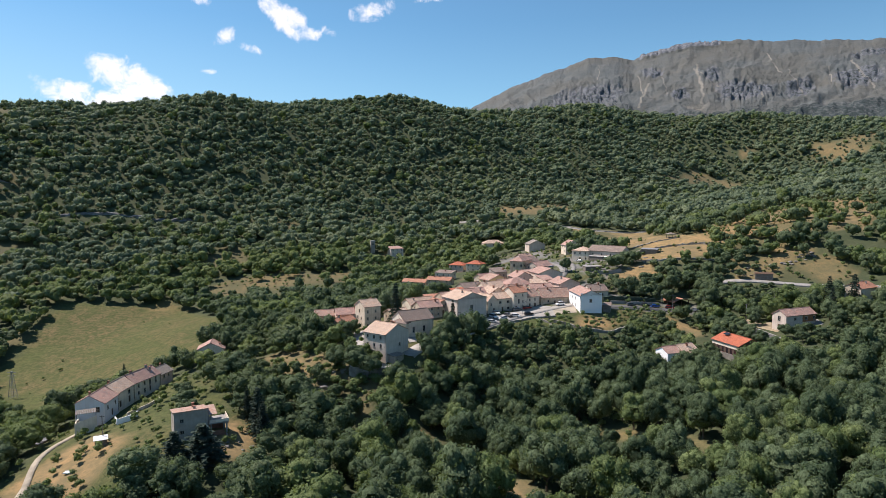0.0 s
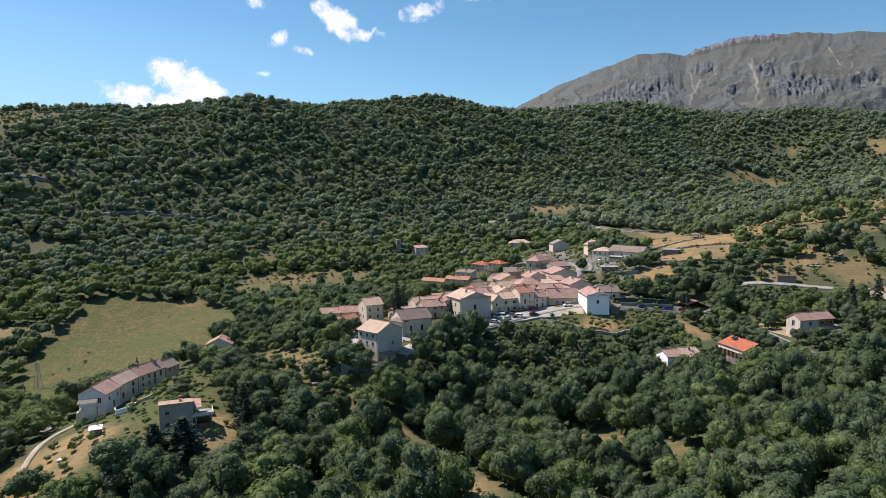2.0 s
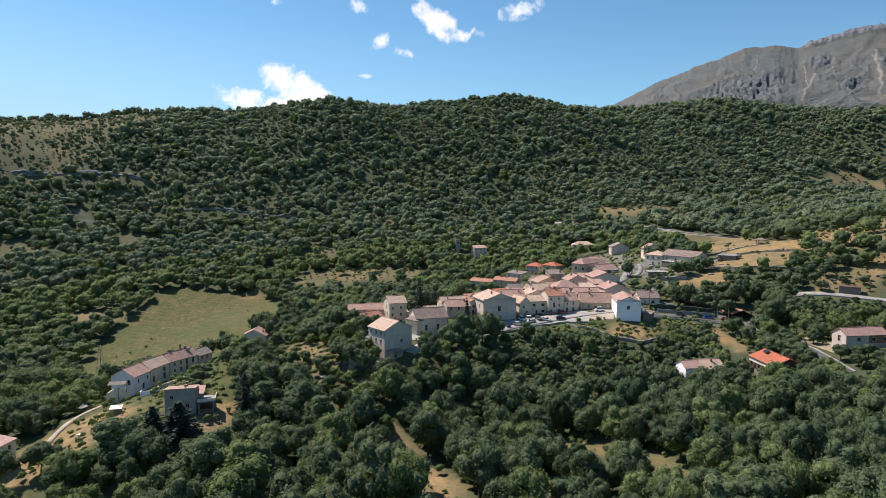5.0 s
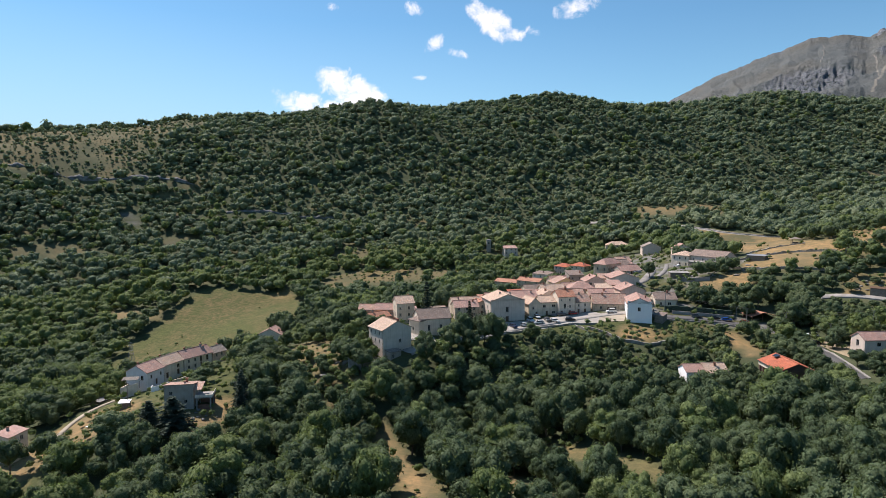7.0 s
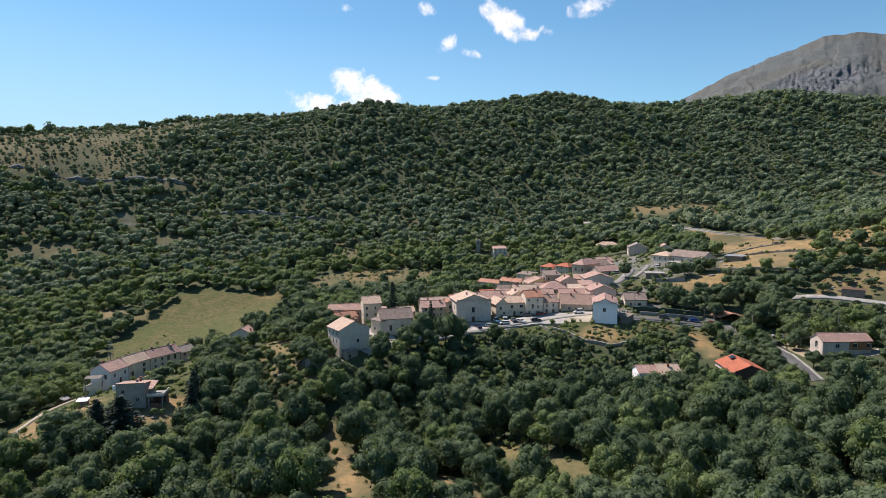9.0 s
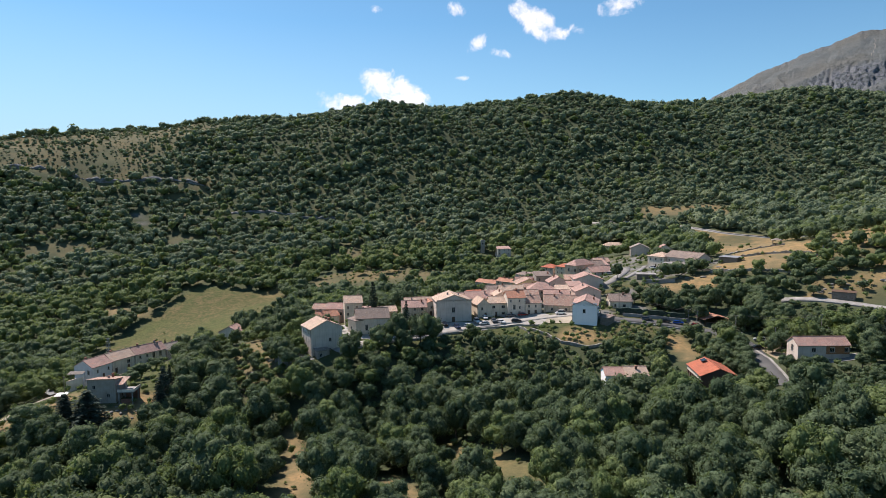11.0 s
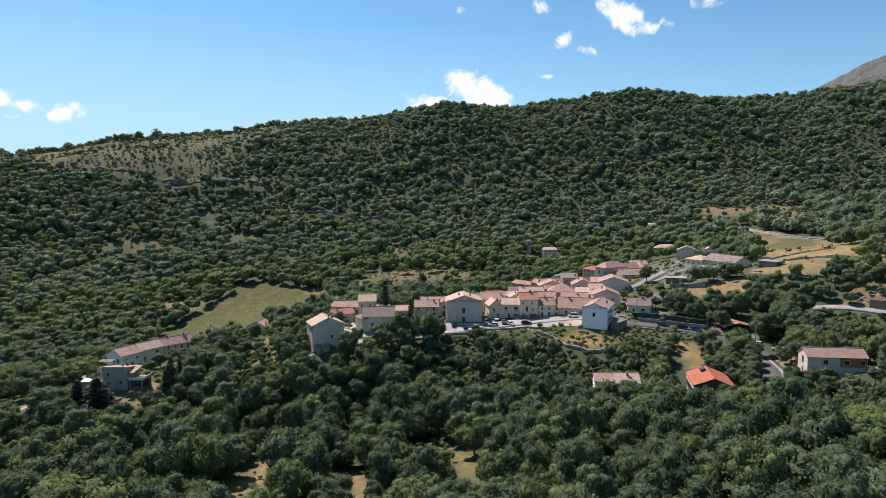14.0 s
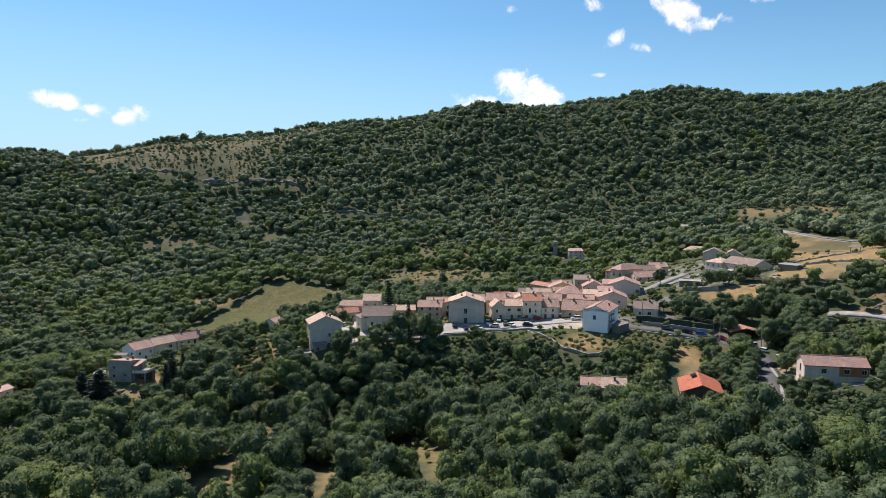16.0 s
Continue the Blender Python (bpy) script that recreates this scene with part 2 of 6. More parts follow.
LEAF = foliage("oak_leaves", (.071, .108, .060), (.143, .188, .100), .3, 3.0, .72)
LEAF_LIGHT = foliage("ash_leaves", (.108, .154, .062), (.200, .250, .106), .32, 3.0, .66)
# far leaves: paler, bluer, softer contrast, with distance haze put into the colour
LEAF_HILL = foliage("haze_tinted_leaves", (.104, .148, .098), (.198, .240, .144), .24, .9, .3)
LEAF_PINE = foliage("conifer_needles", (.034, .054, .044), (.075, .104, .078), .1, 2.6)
BARK = plain("bark", (.11, .085, .06), .9, spread=.5, scale=6, relief=.04)
GROUND, ROCK = ground_mat(), plain("limestone", (.22, .205, .18), .9, spread=.4, scale=2, relief=.1)
CLIFF = plain("weathered_cliff", (.19, .185, .18), .95, spread=.6, scale=.9, relief=.6)
ASPHALT = plain("asphalt", (.10, .098, .095), .9, spread=.25, scale=1.0)
STREET = plain("worn_street", (.22, .21, .195), .9, spread=.35, scale=.8)
PAVING = plain("pale_paving", (.34, .315, .28), .85, spread=.3, scale=1.2)
CONCRETE = plain("concrete", (.30, .285, .265), .85, spread=.35, scale=1.2)
PATH_EARTH = plain("sandy_earth", (.27, .215, .135), .95, spread=.5, scale=.9, relief=.06)
TRACK = plain("gravel_track", (.36, .31, .235), .95, spread=.35, scale=.8, relief=.05)
GLASS = plain("window_glass", (.02, .024, .028), .08, spread=.1, relief=0)
FRAME_W = plain("painted_frame", (.5, .47, .42), .6)
WOOD = plain("brown_wood", (.12, .065, .035), .7, spread=.4, scale=5)
WOOD_OLD = plain("grey_wood", (.2, .17, .14), .85, spread=.4, scale=5)
METAL = plain("galvanised_metal", (.30, .305, .31), .6, .4)
DARK = plain("dark_metal", (.05, .05, .052), .5, .3)
TYRE = plain("rubber", (.02, .02, .02), .85)
BRICK = plain("brick", (.28, .13, .085), .9, spread=.4, scale=4)
ROOF = {
    "tan": tiles("tan_tiles", (.78, .54, .39), (.64, .46, .35), .6),
    "pink": tiles("pinkish_tiles", (.62, .355, .285), (.49, .31, .255), .4),
    "orange": tiles("orange_tiles", (.64, .275, .16), (.52, .25, .16), .2),
    "red": tiles("red_tiles", (.62, .165, .075), (.54, .155, .08), .05),
    "brown": tiles("brown_tiles", (.33, .24, .195), (.28, .21, .175), .3),
    "old": tiles("old_mixed_tiles", (.62, .34, .245), (.44, .30, .235), .75),
    "grey": tiles("grey_tiles", (.37, .305, .255), (.30, .26, .225), .45),
}
WALL = {
    "white": plaster("white_plaster", (.90, .90, .90), .06),
    "cream": plaster("cream_plaster", (.68, .58, .45), .35),
    "grey": plaster("grey_plaster", (.63, .53, .45), .3),
    "pale": plaster("pale_plaster", (.74, .64, .52), .35),
    "stone": plaster("rubble_stone", (.58, .48, .37), .6),
    "pink": plaster("pink_plaster", (.70, .51, .42), .3),
    "dark": plaster("dark_plaster", (.38, .34, .295), .4),
    "blue": plaster("pale_blue_plaster", (.66, .66, .66), .15),
    "yellow": plaster("yellow_plaster", (.70, .54, .29), .25),
    "wood": plaster("dark_boards", (.10, .06, .045), .3),
    "brick": plaster("rust_panel", (.36, .17, .08), .25),
}


# ---- the lie of the land ----
SPOTS = {
    "foreground": ((-160, 100, 20), (-80, 130, 25), (0, 120, 29), (14, 155, 30), (60, 150, 32), (120, 130, 40), (200, 150, 50), (55, 186, 30), (150, 190, 46), (0, 20, 35), (150, 40, 50)),
    "gully": ((20, 195, 27), (86, 200, 35), (105, 235, 40), (20, 225, 37), (-35, 180, 29), (45, 235, 38), (75, 245, 40)),
    "spur": ((-68, 168, 37), (-66, 157, 36), (-58, 163, 36.5), (-100, 195, 32), (-92, 170, 32), (-118, 175, 26), (-13, 215, 46), (-15, 206, 45), (-4, 210, 44.5), (-26, 210, 44), (10, 262, 48.5), (30, 280, 49.3), (66, 276, 50), (-28, 255, 47.5), (-60, 240, 42), (-50, 210, 40)),
    "upper_village": ((62, 310, 53), (60, 340, 56), (46, 365, 56.5), (20, 330, 50), (100, 385, 63), (75, 470, 61), (88, 340, 59)),
    "east": ((113, 300, 48), (104, 288, 48), (140, 254, 47.5), (150, 290, 51), (155, 309, 57), (174, 302, 56.5), (190, 280, 55), (160, 324, 61), (150, 400, 75), (135, 350, 67), (125, 562, 72.8), (162, 546, 69.3), (103, 582, 74.6), (150, 462, 71.5), (225, 365, 84), (290, 450, 98), (420, 640, 114), (300, 250, 62)),
    "field": ((-220, 380, 33), (-120, 320, 35), (-206, 287, 16), (-174, 392, 31), (-107, 426, 41), (-178, 262, 15), (-140, 200, 20), (-60, 310, 40), (0, 400, 44), (5, 470, 46), (-40, 515, 53), (40, 545, 57)),
    "valley": ((-374, 359, 38), (-300, 280, 18), (-300, 150, 10), (-500, 300, 55), (60, 510, 59)),
    "hillside": ((-384, 481, 80), (-214, 596, 98), (-50, 741, 126), (47, 636, 83), (-9, 666, 86), (157, 800, 110), (122, 643, 84), (179, 739, 93), (274, 840, 112), (412, 882, 107), (446, 960, 133), (-248, 636, 126)),
    "ridge": ((-198, 827, 209), (-268, 772, 212), (-62, 948, 247), (252, 1149, 256), (211, 1080, 239), (354, 1118, 220), (-488, 735, 208), (-631, 587, 180), (-700, 380, 149), (618, 970, 202), (500, 1090, 234), (338, 1203, 265), (700, 1000, 218), (-600, 870, 170)),
    "beyond": ((0, 1300, 205), (500, 1400, 205), (1000, 1100, 215), (-900, 600, 120), (-500, 1100, 150), (900, 500, 160), (700, 100, 110), (-700, 0, 60), (0, -300, 70), (400, -200, 90)),
}
_p = np.array([s for g in SPOTS.values() for s in g], float)


def _kernel(d):
    return np.sqrt(d * d + 30.0 ** 2)


_n = len(_p)
_a = np.zeros((_n + 3, _n + 3))
_a[:_n, :_n] = _kernel(np.hypot(_p[:, None, 0] - _p[None, :, 0], _p[:, None, 1] - _p[None, :, 1])) - np.eye(_n) * .6
_a[:_n, _n], _a[:_n, _n + 1], _a[:_n, _n + 2] = 1, _p[:, 0] / 1000, _p[:, 1] / 1000
_a[_n:, :_n] = _a[:_n, _n:].T
_w = np.linalg.solve(_a, np.r_[_p[:, 2], 0, 0, 0])
_tab = np.random.RandomState(3).rand(256, 256)


def vnoise(x, y):
    """Smooth value noise, 0 to 1."""
    xi, yi = np.floor(x).astype(int), np.floor(y).astype(int)
    fx, fy = x - xi, y - yi
    fx, fy = fx * fx * (3 - 2 * fx), fy * fy * (3 - 2 * fy)
    q = lambda i, j: _tab[i % 256, j % 256]
    return (q(xi, yi) * (1 - fx) + q(xi + 1, yi) * fx) * (1 - fy) + (q(xi, yi + 1) * (1 - fx) + q(xi + 1, yi + 1) * fx) * fy


def fbm(x, y, n=4):
    s, a, t = 0, .5, 0
    for k in range(n):
        s, t = s + a * vnoise(x * 2 ** k + 17 * k, y * 2 ** k + 5 * k), t + a
        a *= .5
    return s / t


def land(x, y):
    """Height of the ground."""
    x, y = np.atleast_1d(np.asarray(x, float)), np.atleast_1d(np.asarray(y, float))
    z = np.zeros(x.shape)
    for k in range(_n):
        z += _w[k] * _kernel(np.hypot(x - _p[k, 0], y - _p[k, 1]))
    z += _w[_n] + _w[_n + 1] * x / 1000 + _w[_n + 2] * y / 1000
    far = np.clip((np.hypot(x, y - 400) - 1000) / 900, 0, 1)
    z = z * (1 - far) + 150 * far
    rough = np.clip((np.hypot(x - 30, y - 300) - 170) / 400, 0, 1)
    return z + (fbm(x / 60, y / 60) - .5) * (1.5 + 16 * rough)


def hz(x, y):
    return float(land(x, y)[0])


def inside(poly, x, y):
    r = np.zeros(np.shape(x), bool)
    for (ax, ay), (bx, by) in zip(poly, poly[1:] + poly[:1]):
        r ^= ((ay > y) != (by > y)) & (x < (bx - ax) * (y - ay) / (by - ay + 1e-9) + ax)
    return r


def near_line(line, x, y):
    """Distance to a polyline."""
    d = np.full(np.shape(x), 1e9)
    for (ax, ay), (bx, by) in zip(line, line[1:]):
        t = np.clip(((x - ax) * (bx - ax) + (y - ay) * (by - ay)) / ((bx - ax) ** 2 + (by - ay) ** 2 + 1e-9), 0, 1)
        d = np.minimum(d, np.hypot(x - ax - t * (bx - ax), y - ay - t * (by - ay)))
    return d


FIELD = [(-236, 390), (-172, 402), (-122, 348), (-101, 300), (-106, 258), (-130, 228), (-165, 232), (-195, 262), (-216, 300)]
VILLAGE = [(-48, 262), (-34, 236), (-30, 205), (-8, 208), (-2, 226), (16, 246), (28, 257), (62, 258), (82, 266), (106, 280), (118, 277), (122, 300), (88, 306), (92, 345), (120, 372), (112, 398), (84, 420), (80, 480), (40, 485), (36, 400), (8, 330), (-30, 285)]
FARM = [(-124, 116), (-88, 118), (-84, 138), (-70, 150), (-46, 158), (-48, 180), (-62, 190), (-75, 205), (-82, 225), (-100, 235), (-125, 205), (-116, 170)]
STRAW = [[(112, 478), (132, 487), (150, 464), (153, 418), (164, 378), (160, 356), (143, 350), (132, 345), (114, 360), (126, 391), (117, 432)],
         [(57, 262), (70, 260), (77, 265), (72, 270), (60, 270)], [(97, 277), (103, 280), (105.5, 268), (108, 256.5), (102.5, 254.5)],
         [(-118, 120), (-94, 124), (-86, 160), (-88, 172), (-100, 181), (-106, 178), (-112, 160)], [(-61, 153), (-52, 156), (-49, 162), (-51, 172), (-58, 179), (-62, 176), (-60, 165)],
         [(-5, 182), (0, 174), (6.5, 167), (14.5, 158), (21, 148.5), (23, 140), (16, 132), (11, 138), (13.5, 144), (9, 152), (2, 162), (-6, 175), (-9, 182)], [(34, 193), (42, 195), (59, 184), (72, 173), (78, 163), (72, 162), (60, 174), (47, 182)], [(33, 164), (38, 164), (50, 150), (45, 147), (38, 156)],
         [(88, 333), (97, 346), (113, 353), (119, 349), (115, 332), (97, 328)],
         [(152, 317), (158, 313.5), (170, 309), (190, 302), (208, 308), (202, 331), (189, 338), (179, 342), (168, 333), (159, 326)]]
SCRUB = [[(-165, 408), (-150, 447), (-113, 465), (-66, 462), (-62, 408), (-98, 385), (-123, 410)],
         [(150, 318), (163, 321), (184, 333), (204, 338), (184, 352), (203, 362), (241, 350), (300, 436), (420, 560), (355, 545), (289, 484), (250, 474), (202, 434), (177, 445), (162, 400), (158, 350)],
         [(-690, 440), (-650, 560), (-560, 690), (-517, 712), (-440, 692), (-478, 636), (-462, 595), (-450, 540), (-380, 566), (-385, 556), (-500, 496), (-559, 478), (-600, 432)],
         [(58, 660), (142, 702), (132, 636), (62, 628)], [(300, 885), (391, 975), (440, 924), (415, 892), (357, 905)], [(545, 960), (640, 940), (600, 880), (555, 895)], [(448, 1026), (490, 1006), (476, 990)],
         [(-426, 392), (-393, 430), (-370, 416), (-412, 380)], [(-406, 346), (-399, 364), (-378, 346)], [(-270, 336), (-239, 348), (-222, 331), (-247, 321)], [(-184, 487), (-158, 504), (-147, 484), (-172, 470)], [(-348, 469), (-318, 478), (-306, 461), (-331, 454)]]
# rough slope before the grey house
ROUGH = [(-72, 214), (-58, 202), (-40, 192), (-20, 188), (-17, 203), (-34, 211), (-52, 221), (-68, 227)]
# the terraced bank below the white house
BANK = [(20, 247), (28, 256), (46, 259), (62, 257), (82, 264), (106, 279), (104, 285), (90, 283), (76, 274), (58, 263), (40, 265), (24, 256)]
# bushes along the upper road
ROADSIDE = [(140, 298), (165, 290), (205, 274), (206, 284), (163, 308), (142, 314)]
# a thicket below the straw field
THICKET = [(110, 318), (140, 311), (142, 319), (156, 330), (164, 334), (180, 344), (188, 370), (163, 374), (158, 352), (137, 347), (116, 348), (112, 332)]
# bare limestone
QUARRY = [[(-400, 482), (-384, 489), (-372, 479), (-386, 474)], [(-358, 502), (-352, 504), (-346, 498)], [(-328, 463), (-319, 464), (-316, 459), (-325, 458)]]
# lines of low cliffs on the hill
CLIFFS = [([(-560, 466), (-546, 480), (-528, 497)], 6), ([(-512, 497), (-469, 508), (-420, 535), (-372, 558)], 6), ([(-318, 520), (-287, 533), (-250, 546), (-212, 558)], 4)]
OPEN = [[(-70, 228), (-52, 221), (-34, 211), (-26, 212), (-44, 227), (-58, 237), (-68, 238)], [(119, 290), (132, 286), (138, 255), (136, 228), (128, 228), (123, 250)], [(134, 252), (158, 260), (160, 242), (140, 232)], [(-120, 116), (-86, 118), (-86, 140), (-118, 142)],
        [(96, 300), (110, 284), (122, 284), (120, 300)], [(114, 478), (150, 460), (162, 470), (178, 535), (162, 550), (125, 566), (106, 580), (102, 566)]]
LANES = {
    "main_road": [(62, 286), (78, 286), (92, 290), (105, 291.5), (117, 287), (124, 276), (127.5, 256), (130, 240), (131, 230)],
    "square_road": [(-11, 213), (-6, 224), (0, 236), (9, 247), (18, 258), (28, 267), (40, 276), (50, 281), (62, 286)],
    "upper_road": [(140, 317.5), (146, 317.2), (154, 315), (163, 311), (182, 301), (205, 288)],
    "hill_road": [(10, 628), (42, 620), (80, 600), (103, 582), (125, 563), (143, 553), (162, 546), (190, 540), (240, 548)],
    "track": [(-109.5, 187.5), (-112.5, 181), (-112.5, 173), (-109, 164), (-105.5, 156), (-104, 149)],
    "street": [(58, 330), (63, 339), (68, 348), (71, 367), (71, 385), (69, 410)],
    "lane": [(74, 352), (77, 364), (79, 384), (80, 406)],
    "alley": [(30, 279), (34, 292), (44, 307), (56, 318), (60, 334)],
}


# ---- building blocks ----
def thing(name, label, category, at=(0, 0, 0), rz=0.0, group="", kind=""):
    ob = new(name)
    ob.empty_display_size = .5
    ob.matrix_basis = Matrix.Translation(at) @ Matrix.Rotation(rz, 4, "Z")
    return tagged(ob, label, category, group, kind)


def part(name, bm, mat, parent=None, label=""):
    me = bpy.data.meshes.new(name)
    bm.to_mesh(me)
    bm.free()
    me.materials.append(mat)
    ob = new(name, me)
    ob.parent = parent
    return tagged(ob, label)


def raw_mesh(name, v, f, mat, tint=None, smooth=False):
    """A mesh from arrays of corners and triangles or quads."""
    me = bpy.data.meshes.new(name)
    v, f = np.asarray(v, np.float32), np.asarray(f, np.int32)
    k = f.shape[1]
    me.vertices.add(len(v))
    me.vertices.foreach_set("co", v.ravel())
    me.loops.add(f.size)
    me.loops.foreach_set("vertex_index", f.ravel())
    me.polygons.add(len(f))
    me.polygons.foreach_set("loop_start", np.arange(0, f.size, k, dtype=np.int32))
    if smooth:
        me.polygons.foreach_set("use_smooth", np.ones(len(f), bool))
    for key, val in (tint or {}).items():
        a = me.attributes.new(key, "FLOAT", "POINT")
        a.data.foreach_set("value", np.asarray(val, np.float32))
    me.update(calc_edges=True)
    me.validate()
    me.materials.append(mat)
    return me


def box(bm, x0, x1, y0, y1, z0, z1):
    m = Matrix.Translation(((x0 + x1) / 2, (y0 + y1) / 2, (z0 + z1) / 2)) @ Matrix.Diagonal((x1 - x0, y1 - y0, z1 - z0, 1))
    bmesh.ops.create_cube(bm, size=1, matrix=m)


def box_part(name, mat, parent, x0, x1, y0, y1, z0, z1, label="", bevel=0):
    bm = bmesh.new()
    box(bm, x0, x1, y0, y1, z0, z1)
    if bevel:
        bmesh.ops.bevel(bm, geom=bm.edges[:], offset=bevel, segments=1, affect="EDGES")
    return part(name, bm, mat, parent, label)


def tube(bm, a, b, r0, r1=None, n=8):
    a, b = Vector(a), Vector(b)
    q = (b - a).to_track_quat("Z", "Y").to_matrix().to_4x4()
    m = Matrix.Translation((a + b) / 2) @ q
    bmesh.ops.create_cone(bm, cap_ends=True, segments=n, radius1=r0, radius2=r0 if r1 is None else r1, depth=(b - a).length, matrix=m)


def tube_part(name, mat, parent, a, b, r0, r1=None, n=8, label=""):
    bm = bmesh.new()
    tube(bm, a, b, r0, r1, n)
    return part(name, bm, mat, parent, label)


# ---- ground ----
def steps(*spans):
    r = []
    for a, b, s in spans:
        r += list(np.arange(a, b, s))
    return np.array(r + [spans[-1][1]])


gx = steps((-4800, -1200, 240), (-1200, -740, 26), (-740, -420, 10), (-420, -190, 8), (-190, 210, 3.2), (210, 480, 8), (480, 1200, 26), (1200, 4800, 240))
gy = steps((-4800, -300, 300), (-300, 100, 25), (100, 420, 3.2), (420, 700, 7), (700, 1300, 16), (1300, 4800, 240))
X, Y = np.meshgrid(gx, gy)
X, Y = X.ravel(), Y.ravel()
Z = land(X, Y)


def soft_mask(polys, wob=4.0):
    jx, jy = (fbm(X / 9, Y / 9, 3) - .5) * wob * 2, (fbm(X / 9 + 40, Y / 9, 3) - .5) * wob * 2
    m = np.zeros(len(X))
    for p in polys:
        c = np.zeros(len(X))
        for dx, dy in ((0, 0), (1.5, 0), (-1.5, 0), (0, 1.5), (0, -1.5)):
            c += inside(p, X + jx + dx, Y + jy + dy) / 5
        m = np.maximum(m, c)
    return m


patch = fbm(X / 35, Y / 35, 4)
dry = np.maximum(np.maximum(np.maximum(soft_mask(STRAW[:6] + STRAW[7:9], 2.5), soft_mask(STRAW[6:7], 3) * .5), soft_mask(STRAW[9:], 5) * np.clip((fbm(X / 12, Y / 12, 4) - .35) * 2.5, .1, .5)), soft_mask(SCRUB, 6) * np.clip((patch - .28) * 4, .2, .9) * np.where(X < -300, .42, np.where((X < -50) & (X > -180), .55, np.where(Y > 600, .75, 1))))
dry = np.maximum(dry, soft_mask(SCRUB[1:2], 5) * np.clip((fbm(X / 14 + 9, Y / 14, 4) - .3) * 3, .5, .9) * (1 - soft_mask([THICKET], 3)))
dry = np.maximum(dry, np.clip((fbm(X / 22 + 90, Y / 22, 4) - .64) * 5, 0, .35) * np.clip((Y - 330) / 60, 0, 1) * np.clip((640 - Y) / 80, 0, 1))
dry = np.maximum(dry, soft_mask(OPEN[-1:], 5) * np.clip((fbm(X / 14 + 5, Y / 14, 3) - .3) * 4, .3, .9))
dry = np.maximum(dry, soft_mask(OPEN[:1] + [ROUGH], 5) * np.clip((fbm(X / 9 + 3, Y / 9, 3) - .3) * 3, .15, .75))
meadow = np.maximum(soft_mask([FIELD], 5), np.maximum(np.maximum(soft_mask([VILLAGE, BANK], 4) * .75, soft_mask(STRAW[6:7], 3)), soft_mask([FARM], 4) * .8))
rock = soft_mask(QUARRY, 6) * np.clip((fbm(X / 7, Y / 7, 3) - .25) * 2, .1, .7)
rock = np.maximum(rock, soft_mask([VILLAGE], 3) * np.clip((fbm(X / 6, Y / 6, 3) - .42) * 4, 0, .75) * (1 - soft_mask([BANK], 3)) * (Y > 285))
nx, ny = len(gx), len(gy)
idx = np.arange(nx * ny).reshape(ny, nx)
quads = np.stack([idx[:-1, :-1].ravel(), idx[:-1, 1:].ravel(), idx[1:, 1:].ravel(), idx[1:, :-1].ravel()], 1)
ground = new("ground", raw_mesh("ground", np.stack([X, Y, Z], 1), quads, GROUND, {"dry": dry, "meadow": meadow, "rock": rock}, True))
tagged(ground, "hilly ground of dry grass, meadow and woodland soil", "ground", kind="structure")

# ---- the far mountain ----
ma, mr = np.radians(np.linspace(-6, 40, 540)), np.r_[np.linspace(2350, 2800, 12), np.linspace(2815, 3880, 150), np.linspace(3920, 4500, 10)]
A, R = np.meshgrid(ma, mr)
A, R = A.ravel(), R.ravel()
mx, my = R * np.sin(A), R * np.cos(A)
deg = np.degrees(A)
crest = np.interp(deg, (-14, -6, -2, 2.3, 5.9, 8.9, 12.9, 15, 16.7, 18.1, 21.2, 23, 25.1, 27.6, 29.6, 35, 45, 62),
                  (250, 380, 500, 622, 735, 812, 896, 897, 872, 896, 934, 926, 930, 912, 900, 860, 840, 700))
rise = np.clip((R - 2300) / 1500, 0, 1) ** 1.1
wx, wy = mx + (fbm(mx / 260, my / 260, 3) - .5) * 260, my + (fbm(mx / 260 + 30, my / 260, 3) - .5) * 260
gul = 1 - np.abs(fbm(wx / 150, wy / 150, 6) * 2 - 1)
mz = 90 + (crest - 90) * rise - np.clip((R - 3800) / 900, 0, 1) * 160
slope = (mz - 100) / R


def spot(d, q, wd, wq, lean=0.0):
    """A soft patch of the mountain side round an azimuth and a steepness of view."""
    return np.clip(1.25 - ((deg - d) / wd) ** 2 - ((slope - q - lean * (deg - d)) / wq) ** 2, 0, 1)


crag = np.maximum.reduce([spot(12.8, .152, 4.3, .026, .0025), spot(9.0, .128, 2.6, .016), spot(25.2, .150, 2.9, .020), spot(33, .155, 2.4, .018), spot(18.2, .182, 1.3, .009),
                          spot(33.6, .184, 1.7, .006), spot(22.8, .175, .8, .016), spot(20.4, .148, 1.0, .012), spot(29.2, .150, 1.4, .014)])
brow = np.clip((rise - .955) * 60, 0, 1) * np.clip((deg - 16.6) * 2, 0, 1) * np.clip((26.5 - deg) * .6, 0, 1)
brow *= .35 + .65 * np.clip((23.6 - deg) * 2, 0, 1)
rim = np.clip((rise - .965) * 70, 0, 1) * np.clip((15 - deg) * .5, 0, 1) * .7
rib = 1 - np.abs(fbm(deg * 1.7 + R / 900, R / 210, 5) * 2 - 1)
knob = 1 - np.abs(fbm(deg * 3.4 + 5, R / 70, 4) * 2 - 1)
mz += ((gul - .8) * 60 + (fbm(mx / 60, my / 60, 5) - .5) * 26) * np.clip(rise * (1 - rise) * 3.6, 0, 1) + (fbm(deg * 1.2, R / 300, 4) - .5) * 16 + (fbm(mx / 34, my / 34, 3) - .5) * 22 * rise * (1.1 - rise)
